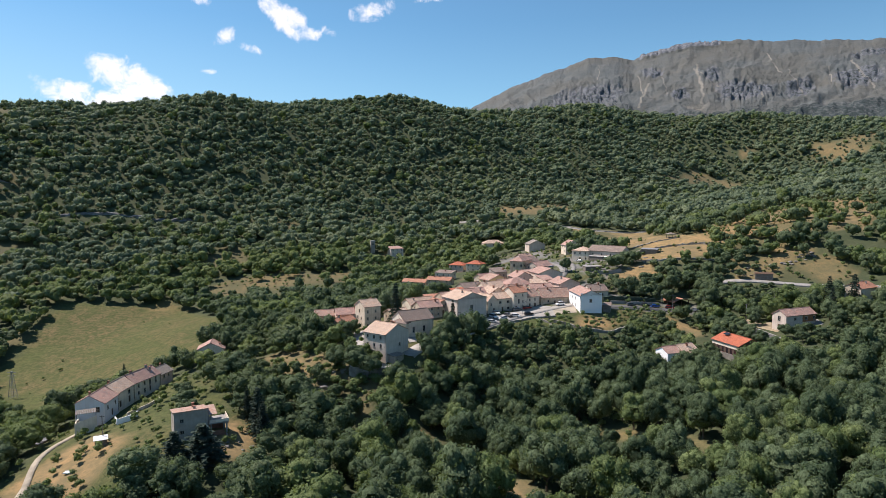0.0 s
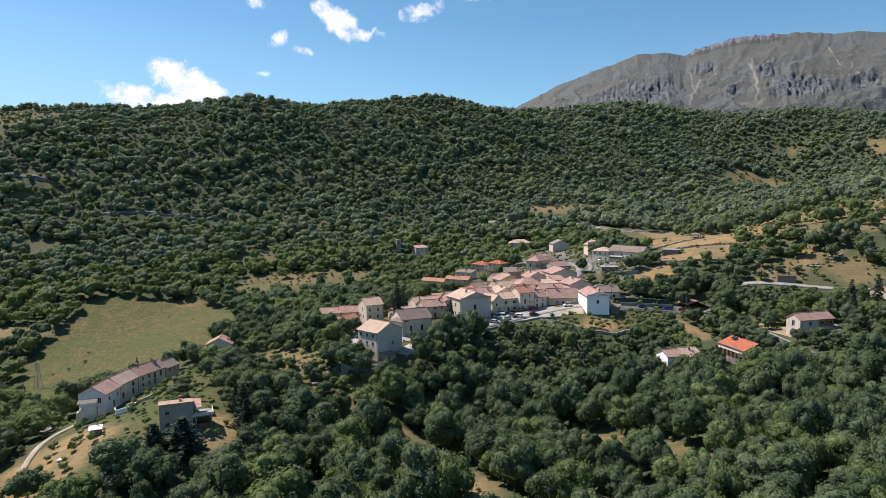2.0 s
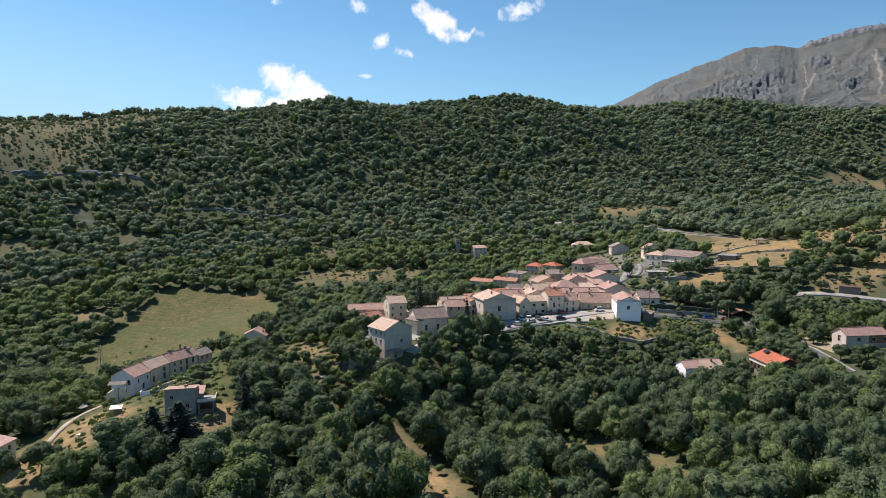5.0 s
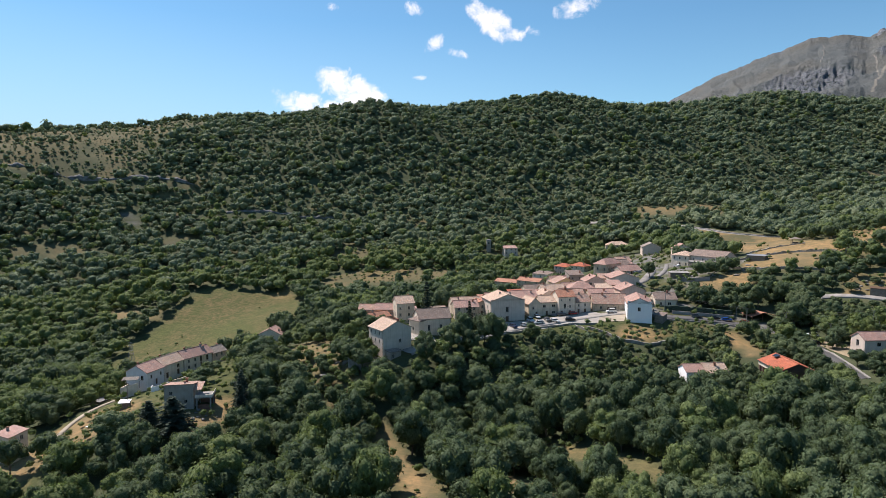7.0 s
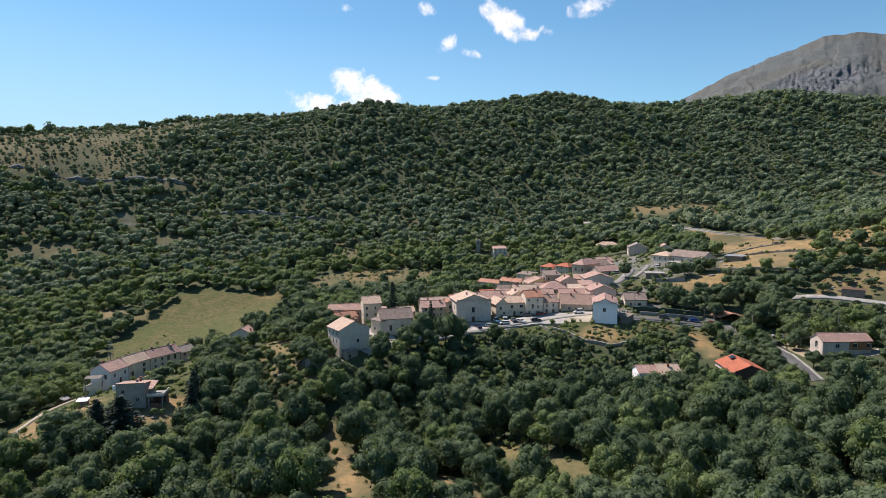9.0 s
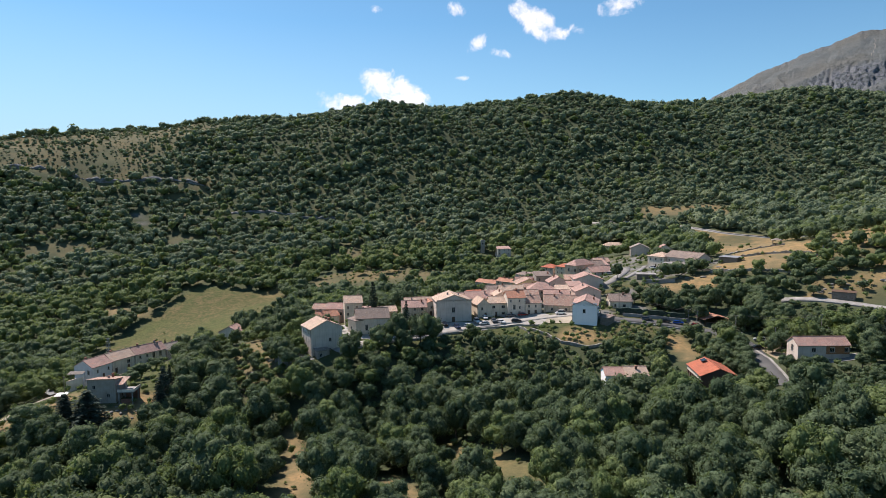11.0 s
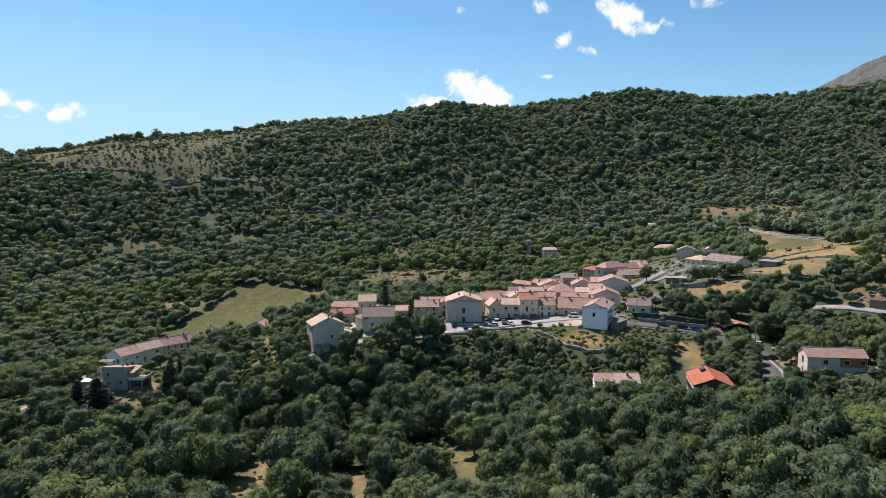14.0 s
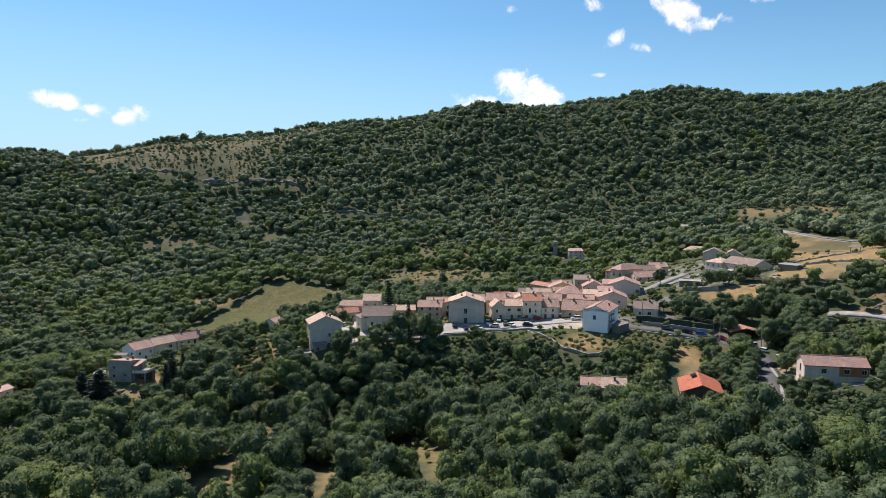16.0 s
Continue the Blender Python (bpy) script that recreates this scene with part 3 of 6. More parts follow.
mz += crag * ((rib - .72) * 12 + (knob - .7) * 34) + brow * (16 + (knob - .7) * 26) + np.clip((rise - .9) * 12, 0, 1) * (fbm(deg * 3 + 3, R / 500, 3) - .5) * 14
scree = np.zeros(len(A))
for d, lean, q0, q1, w in ((17.0, 30, .135, .168, .16), (17.6, -25, .150, .178, .10), (22.2, -10, .132, .190, .17), (19.4, -14, .150, .176, .08), (23.4, -55, .150, .185, .07), (26.6, -8, .128, .150, .12), (29.6, -30, .135, .175, .10),
                           (31.2, -12, .150, .172, .08), (33.9, -40, .140, .180, .14), (27.8, -35, .170, .200, .10), (13.6, 10, .180, .200, .06)):
    line = d + lean * (slope - q0) + (fbm(slope * 160, slope * 0 + d, 3) - .5) * .5
    scree = np.maximum(scree, np.clip(1.2 - np.abs(deg - line) / w, 0, 1) * (slope > q0) * (slope < q1) * np.clip(.4 + 1.2 * fbm(deg * 2, slope * 120, 2), 0, 1))
scree = np.maximum(scree, spot(21.6, .134, 1.6, .003) * .7)
foot = np.clip((.150 - slope) / .03, 0, 1) * np.clip((deg - 15) / 4, .35, 1)
mi = np.arange(len(A)).reshape(len(mr), len(ma))
mq = np.stack([mi[:-1, :-1].ravel(), mi[:-1, 1:].ravel(), mi[1:, 1:].ravel(), mi[1:, :-1].ravel()], 1)
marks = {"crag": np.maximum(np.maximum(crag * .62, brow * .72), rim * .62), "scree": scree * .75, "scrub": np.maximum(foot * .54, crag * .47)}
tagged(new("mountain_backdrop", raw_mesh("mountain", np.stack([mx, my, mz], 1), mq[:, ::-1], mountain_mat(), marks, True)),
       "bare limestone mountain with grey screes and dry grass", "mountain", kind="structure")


# ---- roads ----
def ribbon(name, line, width, mat, label, lift=.12, kind="structure", category="road"):
    """A strip laid on the ground along a line, with edges that drop into it."""
    pts = [Vector(p) for p in line]
    fine = []
    for i in range(len(pts) - 1):
        p0, p1, p2, p3 = pts[max(i - 1, 0)], pts[i], pts[i + 1], pts[min(i + 2, len(pts) - 1)]
        n = max(2, int((p2 - p1).length / 2.5))
        for k in range(n):
            t = k / n
            fine.append(.5 * (2 * p1 + (p2 - p0) * t + (2 * p0 - 5 * p1 + 4 * p2 - p3) * t * t + (3 * p1 - p0 - 3 * p2 + p3) * t ** 3))
    fine.append(pts[-1])
    v, f = [], []
    for i, p in enumerate(fine):
        d = (fine[min(i + 1, len(fine) - 1)] - fine[max(i - 1, 0)]).normalized()
        s = Vector((d.y, -d.x))
        zc = hz(p.x, p.y)
        for u, dz in ((-.56, -1.6), (-.5, lift), (0, lift + .04), (.5, lift), (.56, -1.6)):
            q = p + s * u * width
            v.append((q.x, q.y, max(zc, hz(q.x, q.y)) + dz))
    for i in range(len(fine) - 1):
        for k in range(4):
            a = i * 5 + k
            f.append((a, a + 5, a + 6, a + 1))
    return tagged(new(name, raw_mesh(name, v, f, mat)), label, category, kind=kind)


ribbon("road", LANES["main_road"], 5.5, ASPHALT, "grey asphalt village road on the slope")
ribbon("road", LANES["square_road"], 4.6, PAVING, "pale worn road along the village square")
ribbon("road", LANES["upper_road"], 3.4, CONCRETE, "pale concrete road across the hillside")
ribbon("road", LANES["hill_road"], 5.5, CONCRETE, "pale road above the village")
ribbon("road", LANES["track"], 1.7, TRACK, "white gravel track to the farmhouse", .3, category="track")
ribbon("road", LANES["street"], 4.2, STREET, "pale paved street in the upper village", .3, category="street")
ribbon("road", LANES["lane"], 2.4, STREET, "pale lane between the upper houses", .3, category="lane")
ribbon("road", LANES["alley"], 3.5, PAVING, "narrow paved alley among the old houses", .3, category="alley")


# ---- woods ----
def ico(sub):
    bm = bmesh.new()
    bmesh.ops.create_icosphere(bm, subdivisions=sub, radius=1)
    v = np.array([q.co[:] for q in bm.verts])
    f = np.array([[q.index for q in p.verts] for p in bm.faces])
    bm.free()
    return v, f


ICO1, ICO2 = ico(1), ico(2)


def round_crown(rs, lobes, leaves, leaf, rx, rz, cz=4.2):
    """A rounded crown seen from afar: one main dome, smaller lobes on it, leaf tufts all over."""
    cs, rr = [np.array((0, 0, cz))], [np.array((rx, rx, rz)) * (1 if lobes == 1 else .80)]
    for k in range(lobes - 1):
        a, h = k * (6.28 / max(1, lobes - 1) if lobes < 8 else 2.4) + rs.uniform(-.5, .5), rs.uniform(-.25, .75 if lobes < 8 else .95)
        c = math.sqrt(1 - h * h)
        off, r0 = (.58, rs.uniform(.40, .60)) if lobes < 8 else (rs.uniform(.62, .74), rs.uniform(.27, .46))
        cs.append(np.array((math.cos(a) * c * rx * off, math.sin(a) * c * rx * off, cz + h * rz * (off + .04))))
        rr.append(np.array((rx, rx, rz)) * r0)
    vs, fs, n = [], [], 0
    for k, (c, r) in enumerate(zip(cs, rr)):
        core = ICO1
        bumps = rs.normal(size=(7, 3))
        bumps /= np.linalg.norm(bumps, axis=1)[:, None]
        amp = np.clip(core[0] @ bumps.T, 0, 1) ** 3 @ rs.uniform(-.22, .26, 7)
        v = core[0] * r * (1 + amp + rs.uniform(-.15, .15, len(core[0])))[:, None] * .84 + c
        mid = v[core[1]].mean(1)
        bad = (mid - c)[:, 2] < -.62 * r[2]
        for c2, r2 in zip(cs, rr):
            if c2 is not c:
                bad |= (((mid - c2) / (r2 * .7)) ** 2).sum(1) < 1
        vs.append(v)
        fs.append(core[1][~bad] + n)
        n += len(v)
        m = int(leaves * (r[0] / rx) ** 2 / sum((q[0] / rx) ** 2 for q in rr)) + 1
        o = rs.normal(size=(m, 3))
        o[:, 2] += .3
        o /= np.linalg.norm(o, axis=1)[:, None]
        p = c + o * r * rs.uniform(.86, 1.12, (m, 1))
        nn = o + np.array((0, 0, .25)) + rs.normal(size=(m, 3)) * .45
        nn /= np.linalg.norm(nn, axis=1)[:, None]
        a = np.cross(nn, rs.normal(size=(m, 3)))
        a /= np.linalg.norm(a, axis=1)[:, None]
        b = np.cross(nn, a)
        s = leaf * rs.uniform(.6, 1.4, (m, 1))
        vs.append(np.stack([p + a * s * .7, p - a * s * .4 + b * s * .55, p - a * s * .4 - b * s * .55], 1).reshape(-1, 3))
        fs.append(np.arange(m * 3).reshape(-1, 3) + n)
        n += m * 3
    v, f = np.concatenate(vs), np.concatenate(fs)
    used = np.unique(f)
    at = np.zeros(len(v), int)
    at[used] = np.arange(len(used))
    return v[used], at[f]


def conifer_arrays(rs, height, reach, levels=15, droop=.35):
    """A conifer: whorls of drooping branches, each a spray of needle tufts."""
    v, f = [], []
    for k in range(levels):
        h = (k + .5) / levels
        ln = reach * (1 - h) ** .8 * rs.uniform(.75, 1.2) + .25
        arms = 5 + int(4 * (1 - h))
        for j in range(arms):
            a = j * 6.28 / arms + k * .9 + rs.uniform(-.3, .3)
            arm = ln * rs.uniform(.75, 1.15)
            for t in np.linspace(.12, 1, 5 + int(arm * 2.2)):
                for side in (-1, 1, 0):
                    w = .42 * arm * (1 - t) * side * rs.uniform(.5, 1.1)
                    c = np.array((math.cos(a) * arm * t - math.sin(a) * w, math.sin(a) * arm * t + math.cos(a) * w, height * (.08 + .9 * h) + arm * (.18 * t - droop * t * t) + rs.uniform(-.14, .14)))
                    d = rs.normal(size=(2, 3)) * np.array((1, 1, .45))
                    d /= np.linalg.norm(d, axis=1)[:, None]
                    q = rs.uniform(.28, .5)
                    f.append((len(v), len(v) + 1, len(v) + 2))
                    v += [c + d[0] * q, c + d[1] * q * .8, c - (d[0] + d[1]) * q * .5]
    return np.array(v), np.array(f)


def trunk_arrays(rs, h=4.6, r=.24, limbs=4):
    bm = bmesh.new()
    p = Vector((0, 0, -.8))
    for k in range(3):
        q = Vector((rs.uniform(-.2, .2), rs.uniform(-.2, .2), h * (k + 1) / 3))
        tube(bm, p, q, r * (1 - k * .25), r * (.75 - k * .25), 7)
        p = q
    for k in range(limbs):
        a = k * 6.28 / limbs + rs.rand()
        z = h * rs.uniform(.45, .8)
        tube(bm, (0, 0, z), (math.cos(a) * 1.9, math.sin(a) * 1.9, z + rs.uniform(1, 2)), r * .42, r * .15, 5)
    return bm


RS = np.random.RandomState(11)
TREE_NEAR = [round_crown(RS, 15, 1500, .27, RS.uniform(3.3, 4.0), RS.uniform(3.0, 3.9), 4.7) for k in range(8)]
TREE_LESS = [round_crown(RS, 12, 850, .34, RS.uniform(3.3, 4.0), RS.uniform(3.0, 3.9), 4.7) for k in range(8)]
TREE_MID = [round_crown(RS, 9, 400, .42, RS.uniform(3.1, 3.8), RS.uniform(2.8, 3.8), 4.4) for k in range(8)]
TREE_VALE = [round_crown(RS, 6, 110, .60, RS.uniform(3.1, 3.9), RS.uniform(2.7, 3.7)) for k in range(8)]
TREE_FAR = [round_crown(RS, 3, 44, 1.0, RS.uniform(3.2, 4.0), RS.uniform(2.6, 3.6)) for k in range(8)]
BUSH = [round_crown(RS, 2, 26, 1.1, 3.2, 2.7) for k in range(5)]
CONIFER = [conifer_arrays(RS, 11.8, RS.uniform(2.5, 3.1), droop=RS.uniform(.25, .5)) for k in range(4)]


def stand(name, templates, pos, mat, label, category, smin=.75, smax=1.3):
    """Many trees in one mesh. pos: rows of x, y, z, size."""
    rs = np.random.RandomState(len(pos))
    kind = rs.randint(0, len(templates), len(pos))
    vs, fs, ts, n = [], [], [], 0
    for k, (tv, tf) in enumerate(templates):
        sel = pos[kind == k]
        if not len(sel):
            continue
        a = rs.uniform(0, 6.28, len(sel))
        s = sel[:, 3:4]
        c, q = np.cos(a)[:, None], np.sin(a)[:, None]
        st = rs.uniform(.85, 1.15, (len(sel), 1))
        x = (tv[None, :, 0] * c - tv[None, :, 1] * q) * s * st + sel[:, 0:1]
        y = (tv[None, :, 0] * q + tv[None, :, 1] * c) * s * st + sel[:, 1:2]
        z = tv[None, :, 2] * s * rs.uniform(.85, 1.2, (len(sel), 1)) + sel[:, 2:3]
        vs.append(np.stack([x, y, z], 2).reshape(-1, 3))
        fs.append((tf[None] + (np.arange(len(sel)) * len(tv))[:, None, None] + n).reshape(-1, 3))
        ts.append(np.repeat(rs.rand(len(sel)), len(tv)))
        n += len(sel) * len(tv)
    me = raw_mesh(name, np.concatenate(vs), np.concatenate(fs), mat, {"tint": np.concatenate(ts)}, True)
    return tagged(new(name, me), label, category, kind="stuff")


def scatter(x0, x1, y0, y1, gap, seed):
    rs = np.random.RandomState(seed)
    xs, ys = np.meshgrid(np.arange(x0, x1, gap), np.arange(y0, y1, gap * .87))
    xs = xs + (np.arange(xs.shape[0]) % 2)[:, None] * gap * .5
    xs, ys = (xs + rs.uniform(-.42, .42, xs.shape) * gap).ravel(), (ys + rs.uniform(-.42, .42, ys.shape) * gap).ravel()
    return xs, ys, rs


CREST = [(-860, 300), (-750, 420), (-695, 640), (-520, 815), (-300, 870), (-110, 1025), (60, 1120), (205, 1215), (338, 1285), (500, 1220), (700, 1085)]


def beyond_crest(x, y):
    """Land behind the long hill, which falls away out of sight."""
    return inside(CREST + [(1500, 900), (1500, 2500), (-2500, 2500), (-2500, 300)], x, y)


def wooded(x, y, rs):
    """Chance of a tree at a place."""
    ok = np.ones(len(x))
    ux, uy = x - 75, y - 20
    ul = np.hypot(ux, uy)
    ux, uy = ux / ul, uy / ul

    def covers(p, reach):
        r = inside(p, x, y)
        for k in reach:
            r |= inside(p, x + ux * k, y + uy * k)
        return r
    for p in [FIELD, VILLAGE, FARM] + STRAW + OPEN:
        ok[inside(p, x, y)] = 0
    ok[covers(OPEN[0], (6, 12))] = 0
    ok[inside(ROUGH, x, y)] *= .6
    for p in STRAW[3:5]:
        ok[covers(p, (5,))] = 0
    for p in STRAW[:3] + STRAW[5:]:
        ok[covers(p, (5, 10))] = 0
    ok[covers(STRAW[2], (15,))] = 0
    # the near track is open towards the east
    vx, vy = x - 118, y - 36
    vl = np.hypot(vx, vy)
    for k in (5, 10, 15, 20, 25):
        for p in STRAW[5:8:2]:
            ok[inside(p, x + vx / vl * k, y + vy / vl * k)] = 0
    for p, share in zip(SCRUB, (.10, .34, .6) + (.34,) * 4 + (.3,) * 5):
        ok[covers(p, (8,))] = share
    ok[(x > 74) & (near_line(LANES["main_road"], x + ux * 7, y + uy * 7) < 6)] *= .35
    top = inside(SCRUB[2], x, y)
    ok[top] = np.where(fbm(x[top] / 26, y[top] / 26, 3) > .5, .85, .25)
    ok[inside(THICKET, x, y)] = .95
    for p in QUARRY:
        ok[covers(p, (8, 16))] = 0
    for line, h in CLIFFS:
        ok[near_line(line, x + ux * 5, y + uy * 5) < 6] *= .5
    ok[near_line(LANES["upper_road"], x + ux * 6, y + uy * 6) < 7] *= .12
    ok[near_line(LANES["hill_road"][3:7], x + ux * 8, y + uy * 8) < 9] = 0
    for k, line in LANES.items():
        ok[near_line(line, x, y) < 4.5] = 0
    for hx, hy, hr, reach in HOUSE_SPOTS:
        ok[np.hypot(x - hx, y - hy) < hr] = 0
        dx, dy = 75 - hx, 20 - hy
        dl = math.hypot(dx, dy)
        along, side = ((x - hx) * dx + (y - hy) * dy) / dl, np.abs((x - hx) * dy - (y - hy) * dx) / dl
        ok[(along > 0) & (along < reach) & (side < hr)] = 0
    ok *= np.where((fbm(x / 30 + 7, y / 30, 3) > .70) & (y > 300) & (y < 560), .3, 1)
    ok[beyond_crest(x, y)] = 0
    return rs.rand(len(x)) < ok


def in_view(x, y):
    """The wedge of land that the flight looks over."""
    return (y > 95) & (np.degrees(np.arctan2(x - 75, y + 60)) > -66) & ((np.degrees(np.arctan2(x, y)) < 37.5) | (x < 150 + .12 * y)) & (np.degrees(np.arctan2(x, y)) < 44) & (y > 100 - .25 * x)


HOUSE_SPOTS = []


# ---- low cliffs on the hill ----
def cliff(line, height):
    """A broken limestone step that stands out of the slope."""
    pts = [Vector(p) for p in line]
    v, f, m = [], [], 7
    run = []
    for a, b in zip(pts, pts[1:]):
        k = max(2, int((b - a).length / 2.2))
        run += [a.lerp(b, i / k) for i in range(k)]
    rs = np.random.RandomState(int(height * 7 + abs(line[0][0])))
    for i, p in enumerate(run):
        away = Vector((p.x - 75, p.y - 20)).normalized()
        tall = height * max(.25, 1.7 * float(fbm(np.array([i / 5.0]), np.array([height * 1.3]), 3)[0]) - .2) * min(1, i / 4 + .2, (len(run) - 1 - i) / 4 + .2)
        z0 = hz(p.x, p.y)
        for j in range(m):
            u = j / (m - 1)
            back = 1.2 * u + (2.5 if j == m - 1 else 0) + rs.uniform(-.7, .7)
            q = p + away * back
            v.append((q.x + rs.uniform(-.4, .4), q.y, z0 - 1.5 + (tall + 1.5) * u + rs.uniform(-.35, .35)))
    for i in range(len(run) - 1):
        for j in range(m - 1):
            a = i * m + j
            f.append((a, a + m, a + m + 1, a + 1))
    return tagged(new("cliff", raw_mesh("cliff", v, f, CLIFF)), "low grey limestone cliff in the hillside woods", "cliff", kind="structure")


for line, h in CLIFFS:
    cliff(line, h)


# ---- houses ----
SQUARE = [(11, 250), (20, 255), (40, 270), (50, 271), (50, 284), (46, 287), (32, 278), (20, 268.5), (7, 261)]

def wall_side(bm, o, u, W, H, holes, low=-3.0, apex=None, depth=.22):
    """One side of a house with its openings and their reveals. o: lower left corner seen from outside, u: along the wall."""
    o, u = Vector(o), Vector(u)
    inw = Vector((-u.y, u.x, 0))
    P = lambda a, z, d=0.0: bm.verts.new(o + u * a + inw * d + Vector((0, 0, z)))
    us = sorted({0.0, W, *[h[0] for h in holes], *[h[0] + h[2] for h in holes]})
    vs = sorted({low, H, *[h[1] for h in holes], *[h[1] + h[3] for h in holes]})
    for a, b in zip(us, us[1:]):
        for c, d in zip(vs, vs[1:]):
            m, k = (a + b) / 2, (c + d) / 2
            if any(h[0] < m < h[0] + h[2] and h[1] < k < h[1] + h[3] for h in holes):
                continue
            bm.faces.new([P(a, c), P(b, c), P(b, d), P(a, d)])
    for a, c, w, h, *_ in holes:
        for (p, q), (r, s) in (((a, c), (a + w, c)), ((a + w, c), (a + w, c + h)), ((a + w, c + h), (a, c + h)), ((a, c + h), (a, c))):
            bm.faces.new([P(p, q), P(r, s), P(r, s, depth), P(p, q, depth)])
    if apex:
        bm.faces.new([P(0, H), P(W, H), P(apex[0], apex[1])])


def slab(bm, prof, x0, x1, axis, t=.2):
    """A roof slope or pair of slopes: the profile (across, height) pushed along the other axis."""
    up = [(a, z) for a, z in prof]
    dn = [(a, z - t) for a, z in reversed(prof)]
    ring = up + dn
    uv = bm.loops.layers.uv.verify()
    V = lambda l, p: bm.verts.new((l, p[0], p[1]) if axis == "w" else (p[0], l, p[1]))
    a, b = [V(x0, p) for p in ring], [V(x1, p) for p in ring]
    n, run = len(ring), 0.0
    for i in range(n):
        j = (i + 1) % n
        f = bm.faces.new([a[i], a[j], b[j], b[i]])
        ln = math.dist(ring[i], ring[j])
        for lp, c in zip(f.loops, ((x0, run), (x0, run + ln), (x1, run + ln), (x1, run))):
            lp[uv].uv = c
        run += ln
    bm.faces.new(a)
    bm.faces.new(list(reversed(b)))
    bmesh.ops.recalc_face_normals(bm, faces=bm.faces[:])


def opening(h, o, u, parent, rs, style):
    """Window or door in the hole h of a wall."""
    a, c, w, hh, kind = h
    u = Vector(u)
    inw = Vector((-u.y, u.x, 0))
    ob = new(kind)
    ob.parent = parent
    ob.matrix_basis = Matrix.Translation(Vector(o) + u * a + Vector((0, 0, c))) @ Matrix(((u.x, inw.x, 0, 0), (u.y, inw.y, 0, 0), (0, 0, 1, 0), (0, 0, 0, 1)))
    if kind == "door":
        me = bmesh.new()
        box(me, .06, w - .06, .12, .18, 0, hh - .06)
        box(me, .12, w * .5 - .04, .10, .125, .15, hh * .5)
        box(me, w * .5 + .04, w - .12, .10, .125, .15, hh * .5)
        part("door_leaf", me, style["door"], ob)
        me = bmesh.new()
        for q in ((0, .08, .05, .2, 0, hh), (w - .08, w, .05, .2, 0, hh), (0, w, .05, .2, hh - .08, hh)):
            box(me, *q)
        part("frame", me, style["frame"], ob)
        return
    if kind == "garage":
        me = bmesh.new()
        for k in range(6):
            box(me, .03, w - .03, .12, .17 + .01 * (k % 2), hh * k / 6 + .01, hh * (k + 1) / 6 - .01)
        part("shutter", me, style["door"], ob)
        return
    box_part("pane", GLASS, ob, .05, w - .05, .14, .17, .05, hh - .05)
    me = bmesh.new()
    for q in ((0, .07, .08, .19, 0, hh), (w - .07, w, .08, .19, 0, hh), (.07, w - .07, .08, .19, hh - .07, hh), (.07, w - .07, .08, .19, 0, .07), (w / 2 - .03, w / 2 + .03, .1, .19, .07, hh - .07)):
        box(me, *q)
    part("frame", me, style["frame"], ob)
    box_part("sill", CONCRETE, ob, -.1, w + .1, -.1, .1, -.1, 0)
    if style.get("surround"):
        me = bmesh.new()
        for q in ((-.14, 0, -.03, .05, 0, hh + .14), (w, w + .14, -.03, .05, 0, hh + .14), (0, w, -.03, .05, hh, hh + .14)):
            box(me, *q)
        part("surround", me, style["surround"], ob)
    if style.get("shutters") and rs.random() < .75:
        for x0, x1 in ((-w * .5 - .02, -.02), (w + .02, w * 1.5 + .02)):
            me = bmesh.new()
            box(me, x0, x1, -.05, -.01, 0, hh)
            for k in range(5):
                box(me, x0 + .05, x1 - .05, -.07, -.05, hh * (k + .2) / 5, hh * (k + .8) / 5)
            part("shutter", me, style["shutters"], ob)


def auto_holes(rs, W, H, front):
    """Windows set out by storeys, with a door below on the front."""
    holes = []
    n, m = max(1, int(round(H / 3.0))), max(1, int(W / 3.4))
    for s in range(n):
        for k in range(m):
            cx = W * (k + .5) / m + rs.uniform(-.25, .25)
            if front and s == 0 and k == m // 2:
                holes.append((cx - .55, 0.0, 1.1, 2.15, "door"))
            elif rs.random() < .8:
                holes.append((cx - .45, H * s / n + .95, .9, 1.25, "window"))
    return holes


